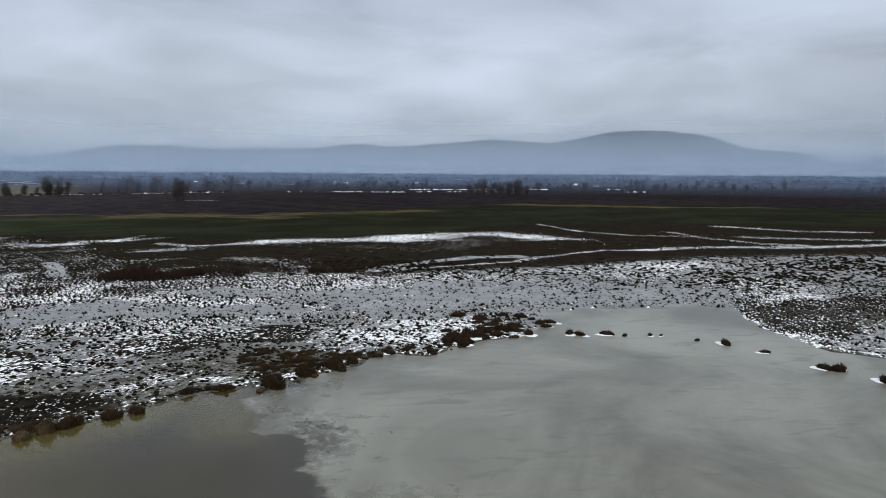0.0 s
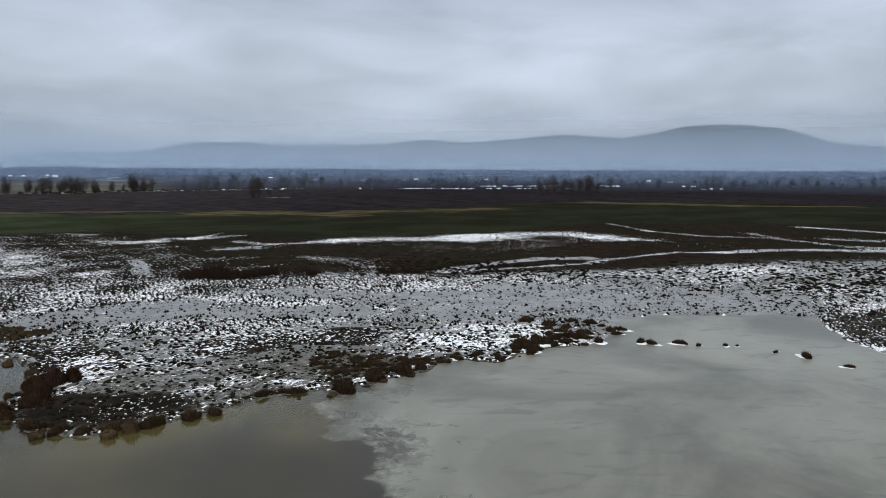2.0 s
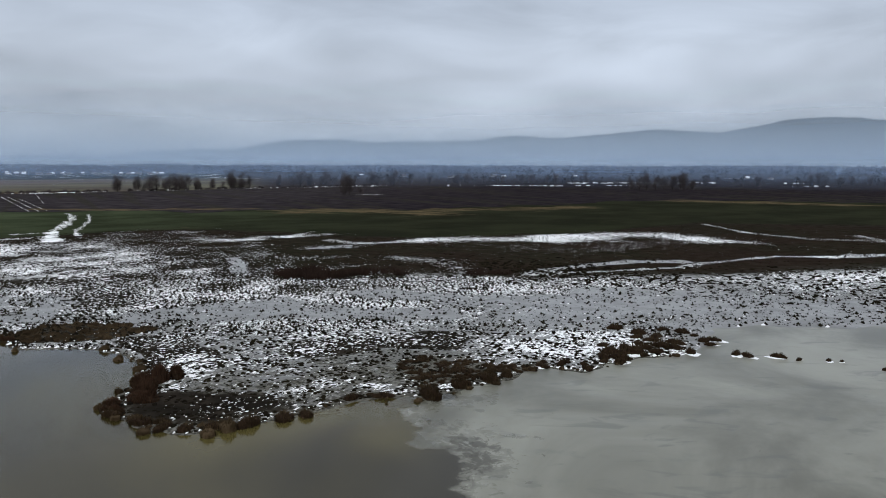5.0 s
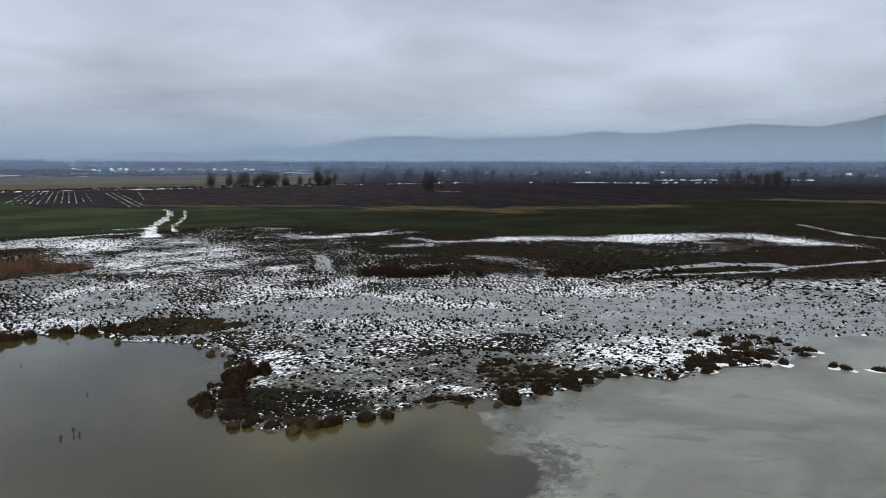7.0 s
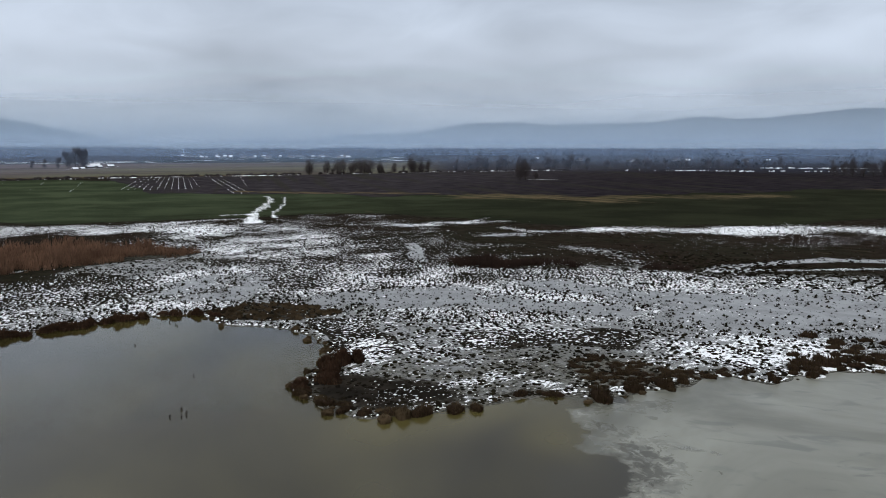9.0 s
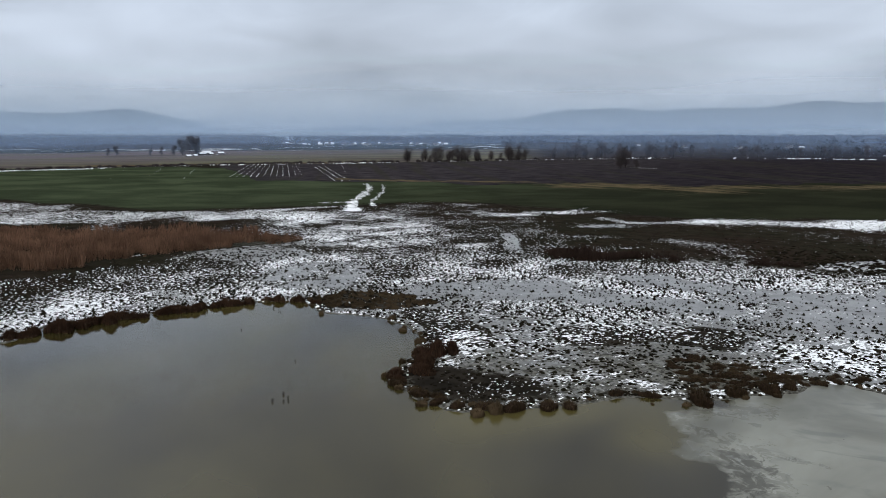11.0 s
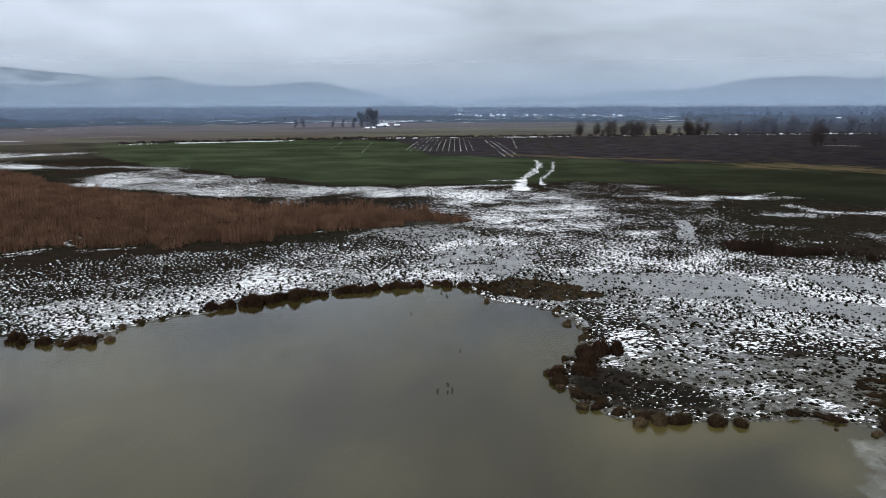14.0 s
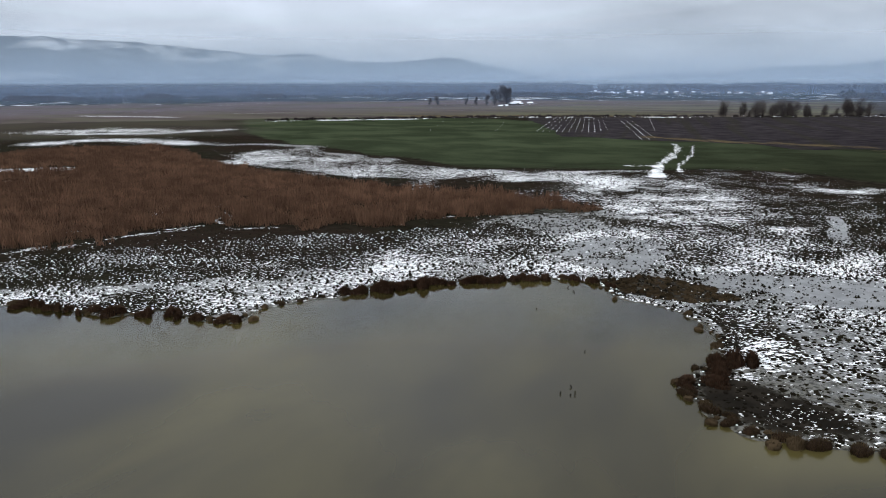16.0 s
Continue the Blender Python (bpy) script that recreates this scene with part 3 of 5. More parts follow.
    far = np.maximum(far, smooth(az + 4 * (grain(x, y, 30, 36) - 0.5), 69, 74) * (1 - smooth(az, 110, 120)) * smooth(r * wob, 425, 470) * (0.4 + 0.6 * smooth(r, 640, 720)))
    plough = np.maximum(plough, smooth(r / rg, 1.0, 1.03) * (1 - west))
    straw = np.zeros(x.shape)
    for pts, w in STRAW:
        straw = np.maximum(straw, np.exp(-(line_distance(x, y, pts) / (1.25 * w)) ** 2))
    reed = inside(x, y, REEDBED)
    jx, jy = 3.2 * (grain(x, y, 2.6, 17) - 0.5), 3.2 * (grain(x, y, 2.6, 18) - 0.5)
    beds = inside(x + jx, y + jy, COVE_BED) | inside(x + jx, y + jy, SPIT_BED)
    for ring in DARK_BEDS:
        beds |= inside(x, y, ring)
    snow = np.where(beds, snow * 0.35, snow)
    gap = np.zeros(x.shape)
    for pts, w in REED_GAPS:
        gap = np.maximum(gap, np.exp(-(line_distance(x, y, pts) / w) ** 2))
    snow = np.where(reed, 0.7 * gap, snow)
    ice = np.where(reed | beds, 0, ice)
    litter = np.clip(marsh_back * 0.9 + reed * 1.0 + beds * 0.8 + smooth(az, 69, 75) * (r < 900), 0, 1)
    return dict(az=az, r=r, sd=sd, land=land, wetland=wetland, back=marsh_back, snow=snow, ice=ice, calm=calm, wet=wet, green=green, plough=plough,
                far=far, straw=straw, litter=litter, reed=reed, beds=beds, gap=gap, thick=thick, band=band, spit=spit, wheel=wheel,
                rough=np.maximum(thick, 0.5 * np.clip(marsh_back + 0.6 * green + (r > 300), 0, 1)))


# ---- mesh helpers ----
def mesh_of(name, verts, faces, material, smooth_faces=False):
    """A mesh from arrays; faces is an n x 3 or n x 4 array."""
    verts, faces = np.asarray(verts, dtype=np.float32), np.asarray(faces, dtype=np.int32)
    me = bpy.data.meshes.new(name)
    k = faces.shape[1]
    me.vertices.add(len(verts))
    me.vertices.foreach_set("co", verts.ravel())
    me.loops.add(faces.size)
    me.loops.foreach_set("vertex_index", faces.ravel())
    me.polygons.add(len(faces))
    me.polygons.foreach_set("loop_start", np.arange(len(faces), dtype=np.int32) * k)
    me.polygons.foreach_set("loop_total", np.full(len(faces), k, dtype=np.int32))
    if smooth_faces:
        me.polygons.foreach_set("use_smooth", np.ones(len(faces), dtype=bool))
    me.update(calc_edges=True)
    me.materials.append(material)
    return me


def paint(me, name, r, g, b):
    a = me.color_attributes.new(name, "FLOAT_COLOR", "POINT")
    a.data.foreach_set("color", np.stack([r, g, b, np.ones(len(r))], 1).astype(np.float32).ravel())


def scatter(name, templates, places, material):
    """One mesh out of many copies of small templates; places: x, y, z, turn, width, height, template."""
    vs, fs, base = [], [], 0
    for i, (tv, tf) in enumerate(templates):
        p = places[places[:, 6].astype(int) == i]
        if not len(p):
            continue
        c, s = np.cos(p[:, 3])[:, None], np.sin(p[:, 3])[:, None]
        x = (tv[None, :, 0] * c - tv[None, :, 1] * s) * p[:, 4][:, None] + p[:, 0][:, None]
        y = (tv[None, :, 0] * s + tv[None, :, 1] * c) * p[:, 4][:, None] + p[:, 1][:, None]
        z = tv[None, :, 2] * p[:, 5][:, None] + p[:, 2][:, None]
        vs.append(np.stack([x, y, z], 2).reshape(-1, 3))
        fs.append((tf[None] + (np.arange(len(p)) * len(tv))[:, None, None] + base).reshape(-1, 3))
        base += len(p) * len(tv)
    return mesh_of(name, np.concatenate(vs), np.concatenate(fs), material)


def tube(bm, path, radii, sides):
    rings = []
    for k, (p, r) in enumerate(zip(path, radii)):
        d = (path[min(k + 1, len(path) - 1)] - path[max(k - 1, 0)]).normalized()
        u = d.cross(Vector((0.31, 0.95, 0.07))).normalized()
        w = d.cross(u)
        rings.append([bm.verts.new(p + (u * math.cos(6.2832 * i / sides) + w * math.sin(6.2832 * i / sides)) * r) for i in range(sides)])
    for a, b in zip(rings[:-1], rings[1:]):
        for i in range(sides):
            bm.faces.new((a[i], a[(i + 1) % sides], b[(i + 1) % sides], b[i]))
    bm.faces.new(rings[-1])


def bm_mesh(name, bm, material):
    me = bpy.data.meshes.new(name)
    bm.to_mesh(me)
    bm.free()
    me.materials.append(material)
    return me


def part(name, me, parent, label=""):
    ob = new(name, me)
    ob.parent = parent
    return tagged(ob, label)


def thing(name, label, category, group="", kind=""):
    return tagged(new(name), label, category, group, kind)


# ---- ground, water, hills ----
def graded(lo, hi, near, rate, turn_over):
    out = [lo]
    while out[-1] < hi:
        out.append(out[-1] + max(near, (out[-1] - turn_over) * rate))
    return np.array(out)


def build_ground():
    bearing = np.radians(np.concatenate([np.arange(-35, 91, 0.3), np.arange(92, 324, 2.5)]))
    ring = graded(40, 4900, 0.75, 0.0118, 95)
    nb, nr = len(bearing), len(ring)
    rr, bb = np.meshgrid(ring, bearing, indexing="ij")
    x, y = (-rr * np.sin(bb)).ravel(), (rr * np.cos(bb)).ravel()
    c = cover(x, y)
    z = np.clip(0.03 + 0.10 * c["sd"], -0.7, 0.13) + c["land"] * 0.10 * (grain(x, y, 2.3, 7) - 0.4)
    z += 0.5 * smooth(c["r"], 240, 420) + 1.0 * (grain(x, y, 130, 11) - 0.5) * smooth(c["r"], 420, 900)
    z += 0.35 * c["plough"] * (grain(x, y, 6, 14) - 0.5)
    i, j = np.meshgrid(np.arange(nr - 1), np.arange(nb), indexing="ij")
    a, b = i * nb + j, i * nb + (j + 1) % nb
    f = np.stack([a, a + nb, b + nb, b], -1).reshape(-1, 4)
    # a bed under the lake closes the middle
    v = np.concatenate([np.stack([x, y, z], 1), [[0, 0, -1.5]]])
    me = mesh_of("ground", v, f, M_GROUND, True)
    one = lambda q: np.append(q, 0)
    paint(me, "cover_a", one(c["snow"]), one(c["ice"]), one(c["rough"]))
    paint(me, "cover_b", one(c["green"]), one(c["plough"]), one(c["straw"]))
    paint(me, "cover_c", one(c["litter"]), one(c["wet"]), one(c["far"]))
    tagged(new("ground", me), "flat frozen marsh with snow drifts, green winter field and dark ploughland", "ground", kind="structure")


def build_water():
    gx = np.concatenate([np.arange(-222, -30, 3.0), np.arange(-30, 6, 0.45), np.arange(6, 223, 3.0)])
    gy = np.concatenate([np.arange(-291, 36, 3.0), np.arange(36, 72, 0.45), np.arange(72, 132, 3.0)])
    x, y = [q.ravel() for q in np.meshgrid(gx, gy, indexing="ij")]
    nx, ny = len(gx), len(gy)
    i, j = np.meshgrid(np.arange(nx - 1), np.arange(ny - 1), indexing="ij")
    a = (i * ny + j)
    f = np.stack([a, a + ny, a + ny + 1, a + 1], -1).reshape(-1, 4)
    me = mesh_of("water", np.stack([x, y, np.zeros(len(x))], 1), f, M_WATER, True)
    ragged = 2.4 * (grain(x, y, 2.6, 28) - 0.5) + 1.3 * (grain(x, y, 1.1, 29) - 0.5)
    edge = np.where(inside(x, y, THIN_ICE), 1, -1) * line_distance(x, y, THIN_ICE + THIN_ICE[:1]) + ragged
    ice = 0.58 * smooth(edge, -0.7, 1.1) + 0.30 * smooth(edge, 0, 14)
    lace = np.exp(-(line_distance(x, y, [(-10.6, 57.4), (-8.8, 55.6), (-9.0, 52.8)]) / 2.1) ** 2)
    lace = np.maximum(lace, 0.7 * np.exp(-(line_distance(x, y, [(-9.6, 51), (-9.4, 47), (-7.4, 43)]) / 1.3) ** 2))
    lace = np.maximum(lace, 0.6 * np.exp(-(line_distance(x, y, [(-15.5, 64), (-15.2, 61.5), (-12.5, 60.5)]) / 1.2) ** 2))
    far_ice = smooth(y + 0.6 * x, 70, 100) * (x > -10)
    ice = ice + 0.3 * far_ice
    silt_and_sheen = np.exp(-(line_distance(x, y, [(-31, 54), (-25, 60), (-20, 64), (-17, 58)]) / 5) ** 2)
    paint(me, "cover_a", ice, lace, silt_and_sheen)
    tagged(new("water", me), "still murky lake water, partly under thin grey ice", "lake", kind="structure")


# skyline of the hills: bearing and height above eye level, degrees
RIDGE = [(-75, 0.9), (-60, 1.2), (-45, 1.5), (-35, 1.4), (-31, 1.3), (-29.4, 0.9), (-28.1, 0.72), (-27.1, 1.12), (-25.8, 1.56), (-24.1, 1.73), (-22.1, 1.88), (-20.1, 2.65), (-19.0, 2.95), (-16, 3.24), (-12.7, 3.1), (-8.1, 2.13), (-5.5, 2.52), (-2, 2.42),
         (4.2, 1.9), (6.3, 2.18), (9.8, 1.84), (18.5, 1.62), (19.8, 1.88), (24.2, 1.8), (28.1, 1.05), (34.1, 0.9), (36, 0.56), (41.4, 0.62), (45, 0.2), (48, 0.15),
         (49.8, 0.35), (53.3, 1.2), (56.3, 1.86), (60.6, 1.42), (64.8, 1.62), (67.3, 2.2), (70.2, 1.95), (73, 2.2), (78.6, 2.78), (83.2, 2.96), (87.2, 3.08), (95, 2.9), (110, 1.8), (140, 0.9)]


def build_hills():
    az = np.arange(-180, 180, 0.25)
    tab = points(RIDGE)
    high = np.interp(az, tab[:, 0], tab[:, 1], 0.8, 0.9)
    high = np.convolve(np.concatenate([high[-4:], high, high[:4]]), [0.05, 0.08, 0.12, 0.16, 0.18, 0.16, 0.12, 0.08, 0.05], "valid")
    high = high + 0.10 * (grain(az, 0 * az, 1.7, 41) - 0.5) + 0.05 * (grain(az, 0 * az, 0.5, 42) - 0.5)
    k = np.linspace(0, 1, 21)
    aa, kk = np.meshgrid(np.radians(az), k, indexing="ij")
    r = 3150 + 1650 * kk
    x, y = -r * np.sin(aa), r * np.cos(aa)
    crest = (3150 + 1650 * 0.62) * np.tan(np.radians(high))[:, None] + 26
    shape = np.where(kk < 0.62, smooth(kk, 0.0, 0.62) ** 0.9, 1 - 0.75 * smooth(kk, 0.62, 1.0))
    rough = 1 + 0.28 * (grain(x, y, 330, 21) - 0.5) * (1 - np.exp(-((kk - 0.62) / 0.12) ** 2)) + 0.03 * (grain(x, y, 60, 22) - 0.5)
    z = crest * shape * rough - 6 * (kk < 0.01)
    na, nk = aa.shape
    i, j = np.meshgrid(np.arange(na), np.arange(nk - 1), indexing="ij")
    a, b = i * nk + j, ((i + 1) % na) * nk + j
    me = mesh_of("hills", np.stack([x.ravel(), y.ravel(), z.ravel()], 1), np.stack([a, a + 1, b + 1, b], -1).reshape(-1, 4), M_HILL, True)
    deg = np.degrees(aa).ravel()
    white = smooth(deg, 58, 72) * (0.22 + 0.34 * smooth(z.ravel(), 90, 210))
    rise = np.degrees(np.arctan2(z.ravel() - 29, r.ravel()))
    # snow patches; the broad one at 69 also paints in pale mist
    for at, wide, up_at, thick, amount in ((87, 2.6, 0.45, 0.30, 1.1), (84.5, 1.0, 0.75, 0.22, 1.1), (85, 3.5, 2.72, 0.16, 0.35), (80, 3.0, 2.35, 0.16, 0.35), (75.5, 2.2, 1.6, 0.2, 0.6), (69, 4.5, 1.1, 0.7, 0.55), (66, 1.6, 1.75, 0.16, 0.4), (64, 1.0, 1.35, 0.12, 0.5)):
        white = white + amount * np.exp(-((deg - at) / wide) ** 2 - ((rise - up_at) / thick) ** 2)
    paint(me, "cover_a", white, white, white)
    tagged(new("backdrop_hills", me), "hazy blue wooded hills, the western ones patched with snow", "hills", kind="structure")


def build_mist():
    # upright veils for distance haze, tinted bluer near and whiter far
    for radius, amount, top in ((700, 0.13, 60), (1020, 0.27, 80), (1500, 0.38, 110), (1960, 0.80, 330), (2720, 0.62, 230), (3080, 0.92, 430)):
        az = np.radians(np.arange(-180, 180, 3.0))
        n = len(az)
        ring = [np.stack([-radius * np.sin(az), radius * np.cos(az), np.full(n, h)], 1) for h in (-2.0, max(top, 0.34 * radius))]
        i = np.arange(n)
        me = mesh_of("mist", np.concatenate(ring), np.stack([i, (i + 1) % n, (i + 1) % n + n, i + n], 1), mist_material("haze_veil", amount, top, -0.1 if radius < 1600 else 0.1 if radius < 2700 else -0.16, 52.0 if radius == 1960 else 9.0, (0.48, 0.67, 1.0, 1) if radius < 1600 else (0.62, 0.78, 0.98, 1) if radius < 2200 else (0.74, 0.87, 1.0, 1), 2.1 if radius < 3000 else 1.6), True)
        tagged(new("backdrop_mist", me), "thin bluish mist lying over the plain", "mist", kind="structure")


build_ground()
build_water()
build_hills()
build_mist()

# ---- marsh plants ----
rng = np.random.default_rng(7)


def tuft(blades, spread, seed, dome=True):
    """Unit tuft: a rough mound and blades that lean outwards; width and height 1."""
    r = np.random.default_rng(seed)
    v, f = [], []
    if dome == "low":
        n = 5
        for k in range(n):
            a, q = 2 * math.pi * k / n, 0.5 * (0.75 + 0.5 * r.random())
            v.append((q * math.cos(a), q * math.sin(a), -0.1))
            f.append((k, (k + 1) % n, n))
        v.append((0.2 * (r.random() - 0.5), 0.2 * (r.random() - 0.5), 0.66))
    elif dome:
        n = 4
        for h, w in ((0.0, 0.5), (0.38, 0.42)):
            for k in range(n):
                a = 2 * math.pi * (k + 0.5 * (h > 0)) / n
                q = w * (0.8 + 0.4 * r.random())
                v.append((q * math.cos(a), q * math.sin(a), h * (0.8 + 0.4 * r.random()) - 0.15 * (h == 0)))
        v.append((0.06 * (r.random() - 0.5), 0.06 * (r.random() - 0.5), 0.62))
        for k in range(n):
            m = (k + 1) % n
            f += [(k, m, n + k), (m, n + m, n + k), (n + k, n + m, 2 * n)]
    for _ in range(blades):
        a, q = 2 * math.pi * r.random(), 0.38 * math.sqrt(r.random())
        x, y = q * math.cos(a), q * math.sin(a)
        lean = spread * (0.3 + 0.7 * r.random())
        b = a + 0.8 * (r.random() - 0.5)
        h = (0.65 + 0.35 * r.random()) * (1.05 - 0.6 * q)
        w = 0.035 + 0.03 * r.random()
        c, s = math.cos(b + 1.57) * w, math.sin(b + 1.57) * w
        i = len(v)
        v += [(x - c, y - s, 0.1), (x + c, y + s, 0.1), (x + lean * math.cos(b), y + lean * math.sin(b), h)]
        f.append((i, i + 1, i + 2))
    return np.array(v), np.array(f)


def lens(seed):
    """Unit patch of drifted snow: an uneven flat lens."""
    r = np.random.default_rng(seed)
    n = 5
    v, f = [], []
    for h, w in ((-0.3, 0.56), (0.55, 0.36)):
        for k in range(n):
            a = 2 * math.pi * k / n
            q = w * (0.65 + 0.7 * r.random())
            v.append((q * math.cos(a), 0.62 * q * math.sin(a), h))
    v.append((0, 0, 0.85))
    for k in range(n):
        m = (k + 1) % n
        f += [(k, m, n + k), (m, n + m, n + k), (n + k, n + m, 2 * n)]
    return np.array(v), np.array(f)


def flake(seed):
    """A snow patch seen from afar: a low uneven cone."""
    r = np.random.default_rng(seed)
    v = []
    for k in range(5):
        q = 0.56 * (0.65 + 0.7 * r.random())
        v.append((q * math.cos(1.2566 * k), 0.62 * q * math.sin(1.2566 * k), -0.3))
    return np.array(v + [(0, 0, 0.85)]), np.array([(k, (k + 1) % 5, 5) for k in range(5)])


def sow(count, lo, hi, a0=-42.0, a1=96.0):
    """Even random places in a sector of the marsh."""
    r = np.sqrt(rng.uniform(lo * lo, hi * hi, count))
    a = np.radians(rng.uniform(a0, a1, count))
    return -r * np.sin(a), r * np.cos(a)


def lay(x, y, z, w, h, kinds):
    n = len(x)
    return np.stack([x, y, np.broadcast_to(z, n), rng.uniform(0, 6.28, n), w, h, rng.integers(0, kinds, n)], 1)


def build_tussocks():
    near = [tuft(3, 0.42, s) for s in range(8)]
    mid = [tuft(3, 0.42, 20 + s, "low") for s in range(6)]
    low = [tuft(2, 0.4, 40 + s, "low") for s in range(5)]
    heaps, pads = [], []
    for count, lo, hi, templates in ((52000, 48, 98, near), (145000, 98, 165, mid), (150000, 150, 335, low)):
        x, y = sow(count, lo, hi, -36, 92)
        c = cover(x, y)
        cluster = np.clip(1.9 * grain(x, y, 5, 31) * grain(x, y, 14, 32) + 0.12, 0, 1)
        open_ice = c["wetland"] * (1 - c["thick"])
        dens = c["land"] * 0.95 * c["thick"] + open_ice * (0.20 + 0.75 * cluster + 0.12 * np.clip(c["snow"], 0, 1)) * (1 - 0.66 * c["calm"]) + c["back"] * np.clip(0.06 + 0.8 * c["snow"] + 0.3 * c["ice"], 0, 0.8) * 0.5
        tip = np.exp(-(line_distance(x, y, [(-41, 58.5), (-34, 60)]) / 5) ** 2)
        dens = dens * (1 - 0.6 * c["band"]) + 0.8 * tip * c["land"]
        if lo > 120:
            dens = dens * smooth(c["r"], 150, 166) + (1 - c["wetland"]) * np.clip(c["snow"], 0, 0.6) * 0.5 * (c["r"] > 165)
        else:
            dens = dens * (1 - smooth(c["r"], 150, 165))
            dens += 0.5 * np.exp(-((c["sd"] - 1.2) / 1.0) ** 2) * (c["sd"] > 0) * ((x < 9) | (x > 43))
        keep = (rng.random(count) < dens) & (c["sd"] > 0.25) & ~c["reed"] & (c["gap"] < 0.4) & (c["wheel"] < 0.3)
        x, y, c = x[keep], y[keep], {k: v[keep] for k, v in c.items()}
        n = len(x)
        size = (0.28, 0.35, 0.38)[(lo > 90) + (lo > 120)] + 0.05 * (1 - c["thick"]) * (1 - c["spit"]) * c["wetland"]
        w = np.minimum(2.3 * size, size * rng.lognormal(0, 0.48, n))
        heaps.append((templates, lay(x, y, 0.04, w, w * rng.uniform(0.45, 0.85, n) , len(templates))))
        # snow drifted against the windward foot of a tuft
        odds = np.clip(1.3 * np.maximum(c["snow"], 0) ** 1.4 + np.where(c["r"] < 150, 0.20, 0.09), 0, 0.72) * (1 - 0.5 * c["calm"]) * np.where(c["r"] > 170, 0.6, 1) * (1 - 0.4 * c["spit"]) + 0.75 * tip[keep] + c["thick"] * np.clip(0.12 + 0.7 * c["snow"], 0, 0.45)
        s = rng.random(n) < odds
        d, k = 0.42 * w[s], s.sum()
        foot = np.maximum(0.21, 0.95 * w[s]) * np.where(c["r"][s] > 150, 0.8, 1) * (1 - 0.35 * c["spit"][s])
        p = lay(x[s] - 0.8 * d + 0.12 * rng.normal(size=k), y[s] - 0.9 * d, 0.05 + 0.05 * w[s], foot * rng.uniform(0.6, 1.4, k), foot * rng.uniform(0.17, 0.33, k), 6)
        p[:, 3] = rng.normal(1.0, 0.5, k)
        pads.append((lens if lo < 90 else flake, p))
    # larger ones where the flood ice meets the old sedge
    x, y = sow(30000, 118, 235, -44, 14)
    c = cover(x, y)
    keep = (rng.random(len(x)) < (1 - 0.5 * c["calm"]) * c["band"] * (0.14 + 1.7 * grain(x, y, 6, 33) * grain(x, y, 17, 34))) & (c["sd"] > 0.25)
    x, y = x[keep], y[keep]
    w = np.minimum(1.35, 0.74 * rng.lognormal(0, 0.34, len(x)))
    heaps.append((near, lay(x, y, 0.04, w, w * rng.uniform(0.4, 0.6, len(x)), len(near))))
    for templates, p in heaps:
        tagged(new("marsh_tussocks", scatter("marsh_tussocks", templates, p, M_TUSSOCK)), "countless small dark grass tussocks frozen into the marsh ice", "tussocks", kind="stuff")
    for shape, p in pads:
        tagged(new("snow_patches", scatter("snow_patches", [shape(70 + s) for s in range(6)], p, M_SNOW)), "small white snow patches caught beside the tussocks", "snow", kind="stuff")


def blade_mesh(name, blades, seed, width, material, even=0.0):
    """A thick clump of dry stems, unit size: each stem bends outwards and ends in a point."""
    r = np.random.default_rng(seed)
    v, f = [], []
    for _ in range(blades):
        a, q = 2 * math.pi * r.random(), 0.5 * math.sqrt(r.random())
        x, y = q * math.cos(a), q * math.sin(a) * 0.85
        b = a + 1.2 * (r.random() - 0.5)
        h = (0.55 + 0.35 * even + (0.5 - 0.36 * even) * r.random()) * max(0.12, 1.0 - 3.0 * q * q) ** 0.7
        k = 0.02 + 0.15 * r.random()
        w = width * (0.6 + 0.8 * r.random())
        c, s = math.cos(b + 1.57) * w, math.sin(b + 1.57) * w
        mx, my = x + 0.35 * k * math.cos(b), y + 0.35 * k * math.sin(b)
        i = len(v)
        v += [(x - c, y - s, -0.05), (x + c, y + s, -0.05), (mx + c, my + s, h * 0.62), (mx - c, my - s, h * 0.62), (x + k * math.cos(b), y + k * math.sin(b), h)]
        f += [(i, i + 1, i + 2), (i, i + 2, i + 3), (i + 3, i + 2, i + 4)]
    return mesh_of(name, v, f, material)


def mound_mesh(name, seed, material):
    r = np.random.default_rng(seed)
    n, v, f = 12, [], []
    for h, w in ((-0.25, 0.47), (0.24, 0.46), (0.46, 0.33)):
        for k in range(n):
            a = 2 * math.pi * k / n
            q = w * (0.72 + 0.5 * r.random())
            v.append((q * math.cos(a), q * math.sin(a) * 0.85, h + 0.16 * (r.random() - 0.4) * (h > 0)))
    v.append((0, 0, 0.52))
    for ring in (0, n):
        for k in range(n):
            m = (k + 1) % n
            f += [(ring + k, ring + m, ring + n + k), (ring + m, ring + n + m, ring + n + k)]
    f += [(2 * n + k, 2 * n + (k + 1) % n, 3 * n) for k in range(n)]
    return mesh_of(name, v, f, material)


